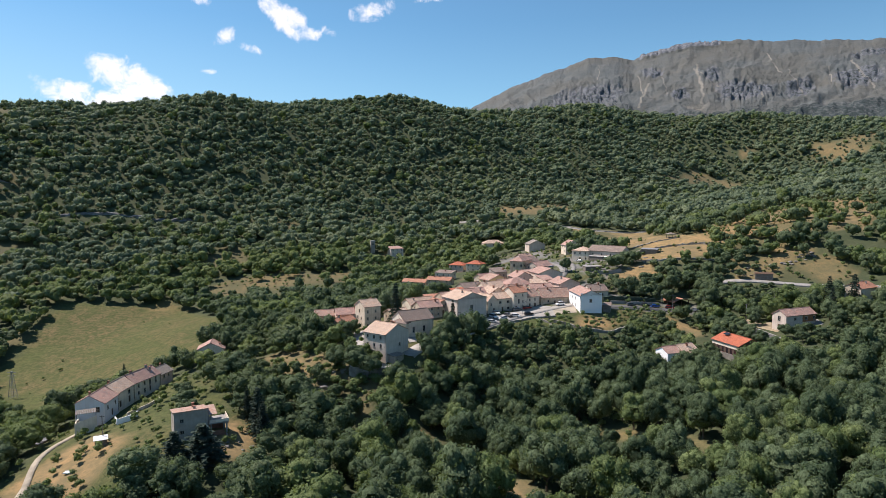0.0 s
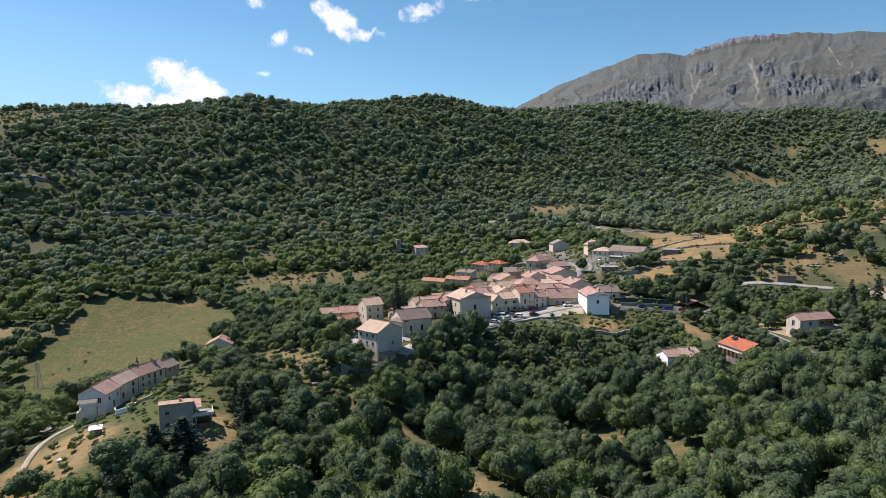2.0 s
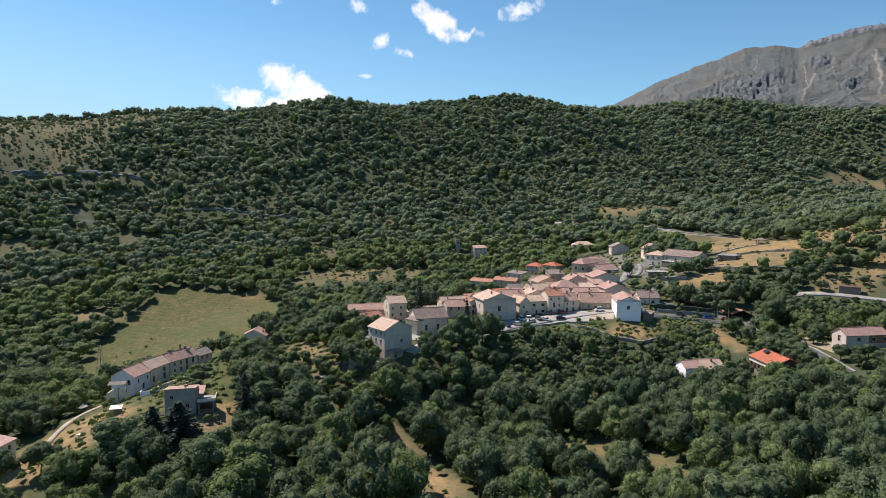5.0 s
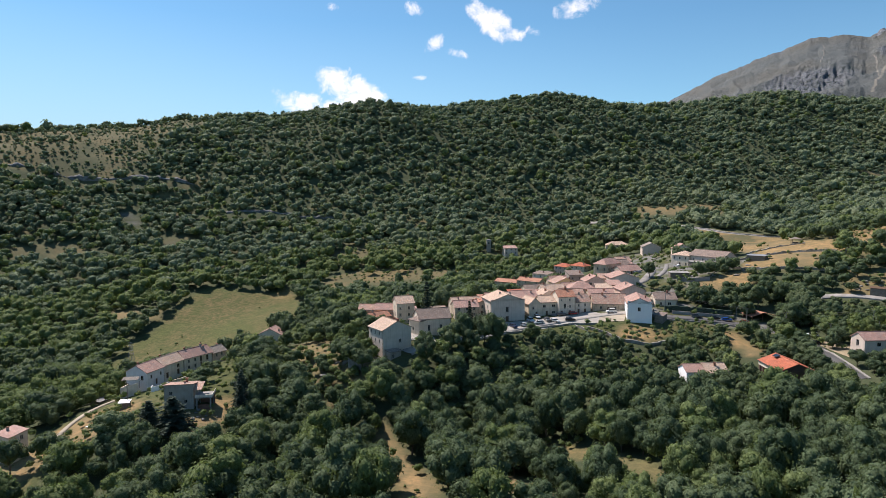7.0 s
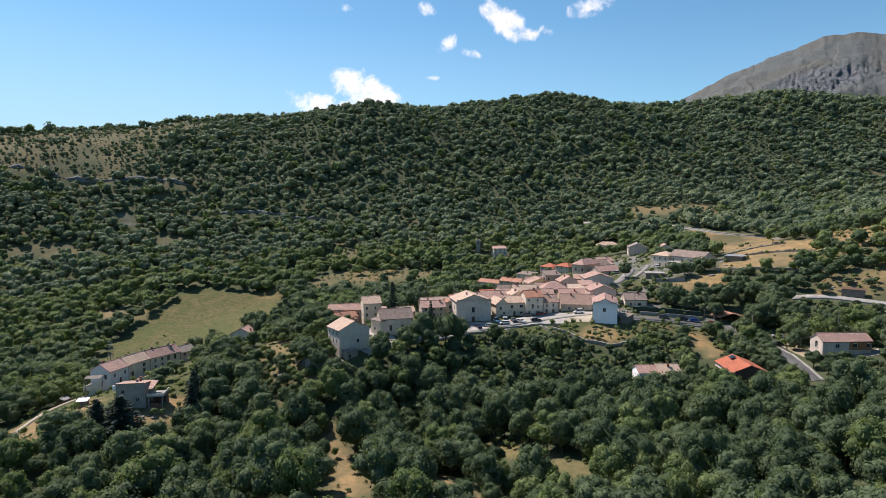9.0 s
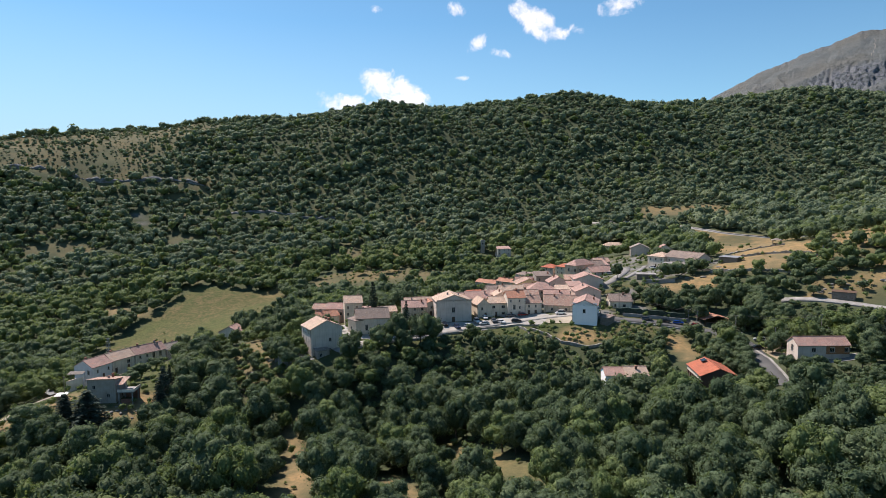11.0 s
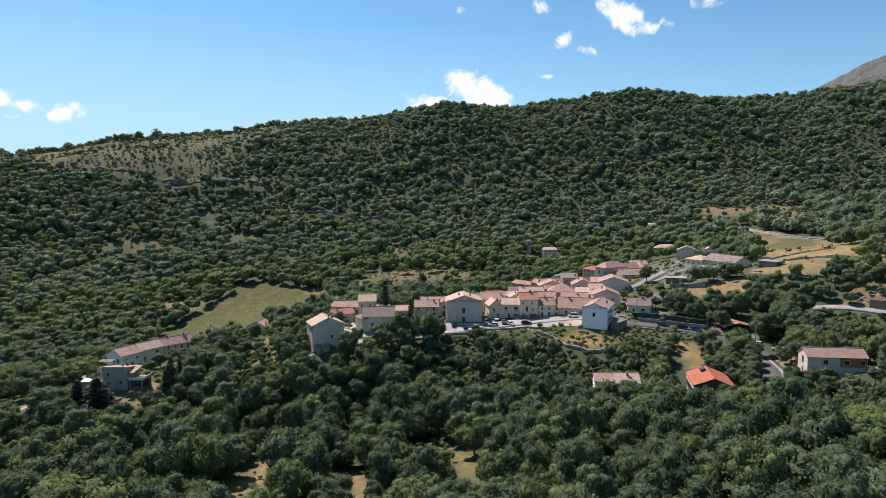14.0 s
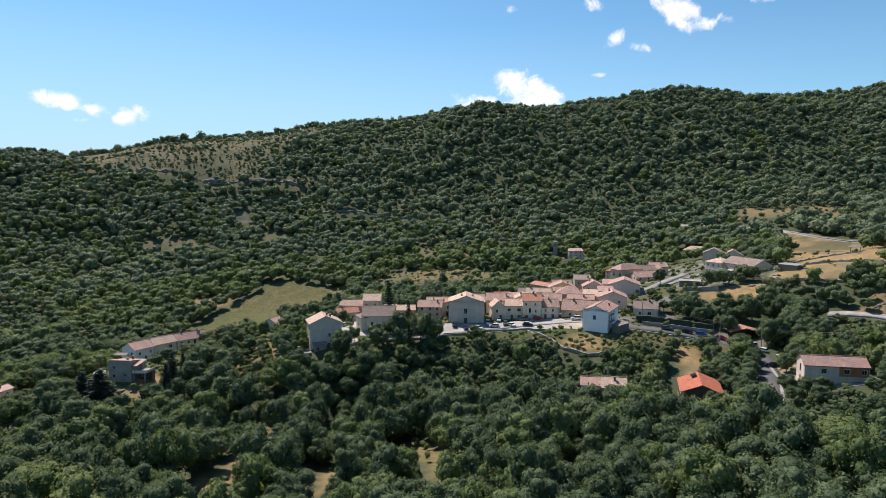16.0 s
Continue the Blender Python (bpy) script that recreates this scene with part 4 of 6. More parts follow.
def house(label, P, Q, D, zb, ze, zr, axis="w", wall="cream", roof="tan", holes=None, chimneys=1, over=.4, seed=0, shutters=None, door=None,
          frame_mat=None, surround=None, name="house", cat="house", low=-3.0, reach=11):
    """A house. P, Q: front corners in plan, D: depth, zb, ze, zr: heights of ground, eaves, ridge.
    axis: w, ridge along the front; d, gable to the front; hip; mono, falls to the front; flat."""
    rs = random.Random(seed * 77 + int(P[0] * 13) + int(P[1]))
    P, Q = Vector(P), Vector(Q)
    W, ang = (Q - P).length, math.atan2(Q.y - P.y, Q.x - P.x)
    H, R = ze - zb, zr - zb
    top = thing(name, label, cat, (P.x, P.y, zb), ang)
    mid = P + (Q - P) * .5 + Vector((-(Q - P).y, (Q - P).x)) / W * D * .5
    HOUSE_SPOTS.append((mid.x, mid.y, max(W, D) * .5 + 2.6, reach))
    style = {"frame": frame_mat or FRAME_W, "door": door or WOOD, "shutters": shutters, "surround": surround}
    sides = {"F": ((0, 0, 0), (1, 0, 0), W), "R": ((W, 0, 0), (0, 1, 0), D), "B": ((W, D, 0), (-1, 0, 0), W), "L": ((0, D, 0), (0, -1, 0), D)}
    bm = bmesh.new()
    todo = []
    for s, (o, u, ln) in sides.items():
        apex, Hs = None, H
        if axis == "w" and s in "LR":
            apex = (ln / 2, R - .12)
        elif axis == "d" and s in "FB":
            apex = (ln / 2, R - .12)
        elif axis == "mono":
            if s == "B":
                Hs = R - .1
            elif s in "LR":
                apex = (ln if s == "R" else 0, R - .1)
        if holes is not None and s in holes:
            hs = holes[s]
        elif s == "B":
            hs = []
        else:
            hs = auto_holes(rs, ln, H, s == "F")
        hs = [(max(.1, min(a, ln - w - .1)), c, w, h, k) for a, c, w, h, k in hs]
        wall_side(bm, o, u, ln, Hs, hs, low, apex)
        todo += [(h, o, u) for h in hs]
    part("wall", bm, WALL[wall], top)
    for h, o, u in todo:
        opening(h, o, u, top, rs, style)
    bm = bmesh.new()
    if axis in "wd":
        span, run = (D, W) if axis == "w" else (W, D)
        sl = (R - H) / (span / 2)
        slab(bm, [(-over, H - over * sl + .12), (span / 2, R + .12), (span + over, H - over * sl + .12)], -over * .7, run + over * .7, axis)
    elif axis == "mono":
        sl = (R - H) / D
        slab(bm, [(-over, H - over * sl + .14), (D + over, R + over * sl + .14)], -over * .7, W + over * .7, "w")
    elif axis == "flat":
        slab(bm, [(-over, H + .2), (D + over, H + .22)], -over, W + over, "w", .25)
    else:
        uv = bm.loops.layers.uv.verify()
        o = over
        sl = (R - H) / (min(W, D) / 2)
        k = min(W, D) / 2
        ra, rb = ((k, D / 2), (W - k, D / 2)) if W >= D else ((W / 2, k), (W / 2, D - k))
        c = [(-o, -o), (W + o, -o), (W + o, D + o), (-o, D + o)]
        for dz, flip in ((.14, False), (-.06, True)):
            b4 = [bm.verts.new((*q, H - o * sl + dz)) for q in c]
            t2 = [bm.verts.new((*q, R + dz)) for q in (ra, rb)]
            if W >= D:
                fs = [[b4[0], b4[1], t2[1], t2[0]], [b4[1], b4[2], t2[1]], [b4[2], b4[3], t2[0], t2[1]], [b4[3], b4[0], t2[0]]]
            else:
                fs = [[b4[0], b4[1], t2[0]], [b4[1], b4[2], t2[1], t2[0]], [b4[2], b4[3], t2[1]], [b4[3], b4[0], t2[0], t2[1]]]
            for i, fv in enumerate(fs):
                f = bm.faces.new(fv[::-1] if flip else fv)
                for lp in f.loops:
                    lp[uv].uv = (lp.vert.co.x, lp.vert.co.y) if i % 2 == 0 else (lp.vert.co.y, lp.vert.co.x)
            if flip:
                lower = b4
            else:
                upper = b4
        for i in range(4):
            bm.faces.new([lower[i], lower[(i + 1) % 4], upper[(i + 1) % 4], upper[i]])
    rf = part("roof", bm, ROOF[roof] if axis != "flat" else CONCRETE, top)
    if axis in ("w", "d"):
        bm = bmesh.new()
        if axis == "w":
            tube(bm, (-over * .7, D / 2, R + .14), (W + over * .7, D / 2, R + .14), .13, n=6)
        else:
            tube(bm, (W / 2, -over * .7, R + .14), (W / 2, D + over * .7, R + .14), .13, n=6)
        part("ridge_cap", bm, ROOF[roof], rf)
    if axis in "wd" and W > 5:
        bm = bmesh.new()
        if axis == "w":
            e = H - over * sl + .02
            tube(bm, (-over * .6, -over - .06, e), (W + over * .6, -over - .06, e), .07, n=6)
            tube(bm, (W - .25, -.09, 0), (W - .25, -.09, e), .05, n=6)
        else:
            e = H - over * sl + .02
            tube(bm, (-over - .06, -over * .6, e), (-over - .06, D + over * .6, e), .07, n=6)
            tube(bm, (-.09, .25, 0), (-.09, .25, e), .05, n=6)
        part("gutter", bm, DARK, top, "dark metal gutter and downpipe")
    for k in range(chimneys):
        cx, cy = W * rs.uniform(.15, .85), D * rs.uniform(.3, .7)
        if axis == "w":
            zz = R - abs(cy - D / 2) * (R - H) / (D / 2)
        elif axis == "d":
            zz = R - abs(cx - W / 2) * (R - H) / (W / 2)
        else:
            zz = (H + R) / 2
        ch = new("chimney")
        ch.parent = top
        box_part("shaft", CONCRETE if rs.random() < .5 else BRICK, ch, cx - .3, cx + .3, cy - .25, cy + .25, zz - .5, zz + .95)
        bm = bmesh.new()
        box(bm, cx - .42, cx + .42, cy - .36, cy + .36, zz + 1.12, zz + 1.2)
        for dx in (-.26, .26):
            for dy in (-.2, .2):
                box(bm, cx + dx - .05, cx + dx + .05, cy + dy - .05, cy + dy + .05, zz + .95, zz + 1.12)
        part("cap", bm, BRICK, ch)
    return top


w1 = lambda a, c, w=.9, h=1.25: (a, c, w, h, "window")
d1 = lambda a, w=1.1, h=2.15: (a, 0.0, w, h, "door")
# lower end of the spur
house("tall grey plastered house with a tan tiled roof", (-18, 208.4), (-11, 217.6), 10, 46, 54.6, 57.2, "d", "grey", "tan",
      {"F": [w1(6.6, 3.6), w1(6.2, .6, 1.2, .5)], "L": [w1(1.2, 3.8), w1(4.2, 3.8), w1(7.2, 3.8), w1(1.2, 6.6), w1(4.2, 6.6), w1(7.2, 6.6), d1(4.2)], "R": []}, chimneys=3)
house("lean-to with a concrete roof at the grey house", (-14.9, 207.2), (-12.2, 210.8), 3.1, 44.0, 47.4, 47.7, "mono", "dark", "grey", {"F": [w1(1, 1.2)], "L": [], "R": []}, chimneys=0, name="shed", cat="shed")
house("cream chapel with a brown tiled roof", (-13, 231.5), (-2.5, 238.5), 9.5, 46.3, 54.6, 57.6, "w", "pale", "brown",
      {"F": [w1(3.4, 3.6, 1.0, 2.2), w1(8, 3.6, 1.0, 2.2)], "L": [w1(4.4, 5.2, .9, 1.4)], "R": []}, chimneys=0, name="chapel", cat="chapel")
house("low apse house joined to the chapel", (-18, 233.8), (-12.6, 230.6), 7, 46.3, 54.0, 55.6, "hip", "cream", "brown", {"F": [w1(2, 3.8)], "L": [w1(3, 3.8)], "R": []}, chimneys=0)
house("tall cream house with a tan tiled roof", (-30.4, 252.6), (-24.2, 256.8), 8.5, 47, 56.3, 58.6, "w", "cream", "tan",
      {"F": [w1(1, .9), w1(4.6, .9), w1(1, 3.8), w1(4.6, 3.8), w1(1, 6.6), w1(4.6, 6.6)], "L": [w1(2, 3.8), w1(5, 3.8), w1(3.5, 6.6)], "R": []})
house("low house with a bright orange tiled roof", (-39.4, 245.7), (-33.8, 253.9), 6.5, 45.5, 50.8, 52.6, "w", "pale", "orange", {"F": [w1(2, 2.6), w1(6.5, 2.6)], "L": [w1(2.8, 2.4)], "R": []}, chimneys=1)
house("old pinkish house with a faded tiled roof", (-42.5, 257.5), (-32.2, 260.5), 7, 45.2, 52.4, 54.4, "w", "pink", "pink", {"F": [w1(2, 4.4), w1(6, 4.4)], "L": [w1(2.6, 4.2)], "R": []}, chimneys=1)
house("old stone house with a mottled tiled roof", (-52, 261), (-43, 263.5), 7, 44, 51.2, 53.0, "w", "pink", "old", {"F": [w1(3, 4.0)], "L": [], "R": []}, chimneys=0)
house("stone cottage with an orange and pink roof", (-99, 254.5), (-89, 257), 8, 35, 38.6, 41.2, "d", "pale", "pink", {"F": [w1(2, .9), w1(6, .9)], "L": [], "R": []}, chimneys=1, name="cottage", cat="cottage", reach=30)
# the square
house("broad grey house with a gabled tiled roof on the square", (7.4, 262.6), (20, 270.2), 13, 48.4, 57.4, 60.0, "d", "grey", "tan",
      {"F": [(6.4, 4.2, 1.3, 2.2, "window"), w1(6.75, 8.9, .6, .7), (6.3, 0, 1.5, 2.5, "door")], "L": [w1(3, 5.5), w1(8, 5.5), w1(3, 2), w1(8, 2)], "R": []}, chimneys=2)
house("narrow house with a sloping tiled roof", (21, 275.4), (25.4, 278.7), 9, 49.2, 54.9, 57.2, "d", "cream", "tan", {"F": [w1(1.6, 3.2), d1(3.0)], "L": [], "R": []}, chimneys=1)
house("cream terraced house with tan tiles", (25.4, 278.7), (32.4, 282.3), 9, 49.4, 55.3, 57.4, "w", "cream", "tan",
      {"F": [w1(1, 3.6, 1.3, 1.1), w1(5, 3.6, 1.5, 1.2), d1(2.2), w1(5, .9, 1.5, 1.0)], "L": [w1(2, 3.4)], "R": []}, chimneys=1)
house("tall cream house with an orange tiled roof", (32.8, 280.3), (39.5, 284.3), 8, 49.6, 57.7, 60.0, "w", "pale", "orange",
      {"F": [w1(1, 6.2, .7, 1.0), w1(4.8, 6.2, .7, 1.0), (2.4, 3.0, 1.1, 2.1, "window"), w1(5, 3.2, .7, 1.2), d1(1), d1(4.6)], "L": [], "R": []}, chimneys=2)
house("small cream house with old tiles", (39.6, 284.6), (45.6, 288.2), 8, 50, 55.2, 57.8, "w", "pale", "old", {"F": [w1(1, 3.2, .8, 1.1), w1(4, 3.2, .8, 1.1), d1(.8), d1(3.8, 1.2)], "L": [], "R": []}, chimneys=1)
house("long low stone house with a sagging old tiled roof", (46.5, 288.5), (60.5, 291.5), 9, 50.6, 54.3, 57.9, "w", "stone", "old", {"F": [w1(3, 1.2), w1(9, 1.2), d1(6)], "L": [], "R": []}, chimneys=1)
house("white house with a red tiled roof and blue shade", (61.3, 273.8), (70.8, 274.7), 17, 50.3, 57.4, 59.5, "d", "white", "pink",
      {"F": [w1(4.0, 4.0, 1.1, 1.5), w1(4.2, 7.2, .7, .8)], "L": [w1(1, 4.2), w1(5, 4.2), w1(9, 4.2), w1(1, 1.2), w1(9, 1.2), d1(5)], "R": [(2, 3.4, 1.4, 2.1, "window"), (2, .3, 1.4, 2.1, "window"), (6, 3.4, 1.4, 2.1, "window"), w1(9, 4)]}, chimneys=1, shutters=None)
house("cream cottage with a brown tiled roof and white trim", (72.4, 302), (81.5, 304.6), 9, 51.2, 55.2, 57.6, "w", "pale", "brown", {"F": [w1(5.5, 1.4, 1.4, 1.2), w1(2, 1.4)], "L": [w1(3.8, 1.2), w1(3.8, 3.8, .7, .9)], "R": []}, chimneys=1)
house("pinkish gabled house with a red tiled roof", (57.6, 302.6), (68.2, 306.6), 11, 53.5, 58.5, 60.8, "d", "pink", "pink", {"F": [w1(7.8, 2.6, .8, 1.0)], "L": [], "R": []}, chimneys=1)
house("grey gabled barn with a tiled roof", (52, 331.6), (65.2, 336), 13, 56, 60.2, 62.6, "d", "grey", "pink", {"F": [], "L": [], "R": []}, chimneys=0)
house("large stone block with a hipped tiled roof", (40.6, 367.6), (47.2, 363.8), 15.4, 54.5, 63.6, 66.2, "hip", "stone", "pink",
      {"F": [w1(2, 5.6, 1.1, 1.6), w1(7, 5.6, 1.1, 1.6), w1(12, 5.6, 1.1, 1.6), w1(7, 2)], "L": [w1(3, 5.6), w1(9, 5.6)], "R": [w1(3, 5.6), w1(6, 5.6, .5, 1.2), w1(9, 5.6)]}, chimneys=1)
# back rows
SMALL = (("pink", "stone", (-8, 262), (1, 267), 8, 54.2, 56.4, "w"), ("orange", "pale", (-3, 268), (6, 274), 8, 54.2, 56, "d"), ("tan", "cream", (-13, 276), (-2, 283), 8, 53, 55.4, "w"),
         ("old", "stone", (2, 279), (12, 285), 9, 55, 57.6, "w"), ("pink", "cream", (12, 286), (22, 291), 9, 55.5, 58, "w"), ("tan", "pale", (23, 290), (31, 294), 9, 56, 58.4, "d"),
         ("old", "stone", (32, 295), (42, 299), 9, 56, 58.5, "w"), ("pink", "stone", (44, 300), (55, 303), 9, 56, 58.4, "w"), ("tan", "pale", (22, 306), (32, 311), 9, 56, 58.6, "w"),
         ("pink", "dark", (34, 311), (46, 315), 10, 57, 60, "hip"), ("old", "yellow", (25, 325), (36, 331), 9, 57.5, 60, "d"), ("brown", "stone", (12, 318), (22, 324), 8, 54.5, 56.6, "w"),
         ("pink", "pink", (40, 330), (49, 334), 9, 58.4, 61, "d"), ("pink", "grey", (56, 362), (66, 371), 9, 60.5, 63, "w"), ("brown", "stone", (48, 376), (60, 384), 9, 62, 64.4, "w"))
for i, (rf, wl_, p, q, dd, ze, zr, ax) in enumerate(SMALL):
    house("old village house with %s clay tiles" % {"tan": "tan", "pink": "faded pink", "orange": "orange", "old": "mottled", "brown": "brown"}[rf], p, q, dd, min(hz(*p), hz(*q)) + .2, ze, zr, ax, wl_, rf, seed=i)
ANNEX = (((5, 290), (11, 293), 6, 53.6, 55.2, "old", "stone"), ((17, 297), (24, 300), 7, 55.2, 56.8, "pink", "cream"), ((47, 311), (54, 313), 7, 57.0, 58.8, "tan", "pale"), ((30, 318), (36, 321), 5, 57.2, 58.6, "old", "stone"),
         ((52, 318), (58, 321), 6, 58.6, 60.0, "pink", "stone"), ((46, 340), (52, 342), 6, 58.8, 60.4, "old", "cream"), ((22, 336), (30, 341), 7, 57.0, 59.2, "pink", "stone"), ((30, 345), (37, 349), 6, 59.4, 61.0, "brown", "dark"),
         ((54, 388), (61, 393), 7, 61.6, 63.4, "pink", "stone"), ((52, 402), (60, 407), 8, 62.0, 64.0, "old", "grey"), ((-5, 293), (3, 297), 7, 52.4, 54.0, "orange", "stone"), ((8, 302), (14, 306), 6, 54.2, 55.8, "red", "stone"),
         ((-20, 262), (-13, 267), 7, 51.6, 53.2, "tan", "stone"), ((-35, 268), (-28, 273), 6, 49.2, 50.8, "pink", "stone"))
for i, (p, q, dd, ze, zr, rf, wl_) in enumerate(ANNEX):
    house("small annexe with a lean-to roof of %s tiles" % {"tan": "tan", "pink": "faded pink", "orange": "orange", "old": "mottled", "brown": "brown", "red": "red"}[rf], p, q, dd, min(hz(*p), hz(*q)) + .2, ze, zr, "mono" if i % 3 else "w", wl_, rf, chimneys=i % 2, seed=50 + i)
house("row of low outbuildings with red tiled roofs", (-9, 402), (6, 396), 7, 43.8, 48.3, 50, "w", "stone", "orange", chimneys=2, reach=60)
house("low outbuildings with faded red tiled roofs", (-25, 409), (-10, 403), 7, 42, 46.2, 47.8, "w", "stone", "orange", chimneys=1, reach=50)
house("house with red roof and white shutters", (6, 461), (16, 455), 9, 46, 51.6, 53.6, "hip", "pink", "red", shutters=FRAME_W, reach=70)
house("house with red roof tiles at the wood edge", (18, 453), (28, 447), 9, 47.5, 53.2, 55.2, "hip", "cream", "red", shutters=FRAME_W, reach=70)
house("white low house with a flat roof", (-4, 430), (7, 424), 7, 43.5, 49.5, 50.6, "mono", "pale", "brown", chimneys=1, reach=50)
# the hill
house("long grey house with a brown tiled roof", (91, 390), (107.5, 374.5), 11, 61.5, 67.7, 70.6, "w", "grey", "brown", {"F": [w1(3, 3.6), w1(9, 3.6), w1(15, 3.6)], "L": [], "R": [w1(5, 3.6)]}, chimneys=1, reach=24)
house("white house with balcony and tan roof", (82, 394), (91, 388), 10, 61, 67.3, 69.4, "hip", "pale", "tan", chimneys=0, reach=24)
house("pink house with a pink tiled roof", (85, 428), (95, 430), 9, 62.5, 68, 71, "d", "pale", "pink")
house("grey gabled barn on the hill", (66, 470), (78, 471.5), 13, 60.5, 65.6, 68.3, "d", "grey", "grey", {"F": [], "L": [w1(3, 3)], "R": []}, chimneys=0)
house("pale house with a hipped roof and white window frames", (37, 546), (55, 548), 10, 55.5, 61, 63.6, "hip", "pale", "tan", surround=FRAME_W, reach=45)
house("small grey house at the wood's edge with a red roof", (-40, 509), (-30.5, 514.5), 8, 54, 59.4, 60.8, "mono", "grey", "pink", chimneys=0, reach=5)
# the east
house("house with rust-coloured panels and red tiled roof", (137.2, 247.9), (152.6, 254.0), 6.5, 47.0, 52.9, 54.9, "w", "grey", "pink",
      {"F": [w1(4.4, 3.6, 1.4, 1.3), w1(10.2, 3.6, 1.5, 1.3), w1(14.7, 3.6, 1.3, 1.3), w1(10, .6, 1.2, .7)], "L": [d1(2.6), w1(2.6, 3.4, 1.3, 2)], "R": []}, chimneys=0, reach=20)
hall = house("hall with a bright red roof and dark red posts", (104.6, 240.2), (108.6, 226.6), 11, 40.6, 45.8, 48.0, "w", "wood", "red", {"F": [w1(1 + k * 2.2, 1.4, 1.1, 2.2) for k in range(6)], "L": [], "R": [d1(4.5, 1.4, 2.3)]}, chimneys=0, frame_mat=plain("dark_red_paint", (.2, .02, .03), .5), reach=20)
box_part("plinth", ROCK, hall, 0, 14.15, -.09, -.005, -3, 1.35, "pale rough stone plinth")
box_part("fascia", WALL["pale"], hall, 0, 14.15, -.07, -.005, 3.65, 5.1, "pale plastered band under the eaves")
house("small house with a tan tiled roof in the trees", (87.1, 222.6), (93.6, 225.2), 7.5, 40.5, 44.6, 46.7, "w", "white", "tan", {"F": [(1.0, 1.6, 2.2, 1.6, "window")], "L": [], "R": []}, chimneys=1, reach=5)
house("small house with a faded red roof in the trees", (81.0, 221.4), (86.8, 223.6), 6.5, 40.5, 44.7, 46.3, "w", "white", "pink", {"F": [w1(2.4, 1.8)], "L": [], "R": []}, chimneys=0, reach=4)
# the farmhouse
house("gabled end of the farmhouse with pinkish roof", (-103.4, 191.2), (-103.9, 200.6), 8.8, 31.8, 37.3, 39.7, "w", "blue", "pink", {"F": [w1(2, 2.9), w1(7, 2.9), d1(4.6)], "L": [w1(6.2, 2.6, 1.2, 1.7)], "R": []}, chimneys=1, name="farmhouse", cat="farmhouse")
house("middle of the farmhouse with pale tan tiles", (-104.3, 200.8), (-104.0, 211.4), 7.4, 32.2, 37.5, 39.9, "w", "pale", "tan", {"F": [(6.9, 2.8, 1.4, 1.4, "window"), d1(1.2, 1.3, 2.2), d1(6.9, 1.3, 2.2)], "L": [], "R": []}, chimneys=1, name="farmhouse", cat="farmhouse")
house("far half of the farmhouse with pinkish tiles", (-103.9, 211.6), (-100.9, 224.6), 7.2, 32.6, 37.5, 40.0, "w", "pale", "pink", {"F": [w1(1.6, 2.8), w1(4.6, 2.9), (7.3, 2.2, 1.1, 2.1, "window"), (10.3, 2.2, 1.1, 2.1, "window"), w1(1.6, .4), (4.6, .2, 1.0, 1.6, "window"), (7.4, 0, 1.0, 2.0, "door")], "L": [], "R": []}, chimneys=3, name="farmhouse", cat="farmhouse")
house("small end house joined to the farmhouse with greyish tiles", (-100.8, 224.9), (-99.5, 231.8), 6.2, 33.0, 36.8, 38.7, "w", "pink", "grey", {"F": [w1(1.5, 2.0), w1(4.2, 2.0)], "L": [], "R": []}, chimneys=1, name="farmhouse", cat="farmhouse")
house("unfinished grey house with a shallow tiled roof", (-66.0, 173.3), (-73.4, 169.4), 9, 37.3, 42.5, 44.2, "mono", "dark", "old", {"B": [w1(1.4, 3.9, 1.0, 1.1), w1(5.6, 1.2, 1.0, 1.1), w1(1.4, .8, 1.0, 1.1)], "L": [d1(5, 1.2), w1(5, 3.6)], "R": [w1(3, 3)], "F": []}, chimneys=2, over=.4, low=-2)
house("low house with a brownish pink roof beside the straw slope", (-113, 141.8), (-106, 140.8), 5.2, 24.6, 31.5, 32.3, "mono", "pale", "pink", {"F": [], "L": [], "R": [w1(3, 5.4)]}, chimneys=1, reach=30)
house("low house with an orange tiled roof above the pines", (183, 273), (195, 280), 8, 56, 60, 62, "w", "pale", "orange", chimneys=2, low=-4)


# ---- paved places, walls, hedges ----
def patch(name, poly, mat, label, lift=.14, category="paving"):
    """A paved area draped on the ground."""
    bm = bmesh.new()
    bm.faces.new([bm.verts.new((x, y, 0)) for x, y in poly])
    bmesh.ops.triangulate(bm, faces=bm.faces[:])
    for k in range(4):
        bmesh.ops.subdivide_edges(bm, edges=[e for e in bm.edges if e.calc_length() > 2.5], cuts=1)
        bmesh.ops.triangulate(bm, faces=bm.faces[:])
    for v in bm.verts:
        v.co.z = hz(v.co.x, v.co.y) + lift
    bmesh.ops.recalc_face_normals(bm, faces=bm.faces[:])
    ob = part(name, bm, mat)
    return tagged(ob, label, category, kind="structure")


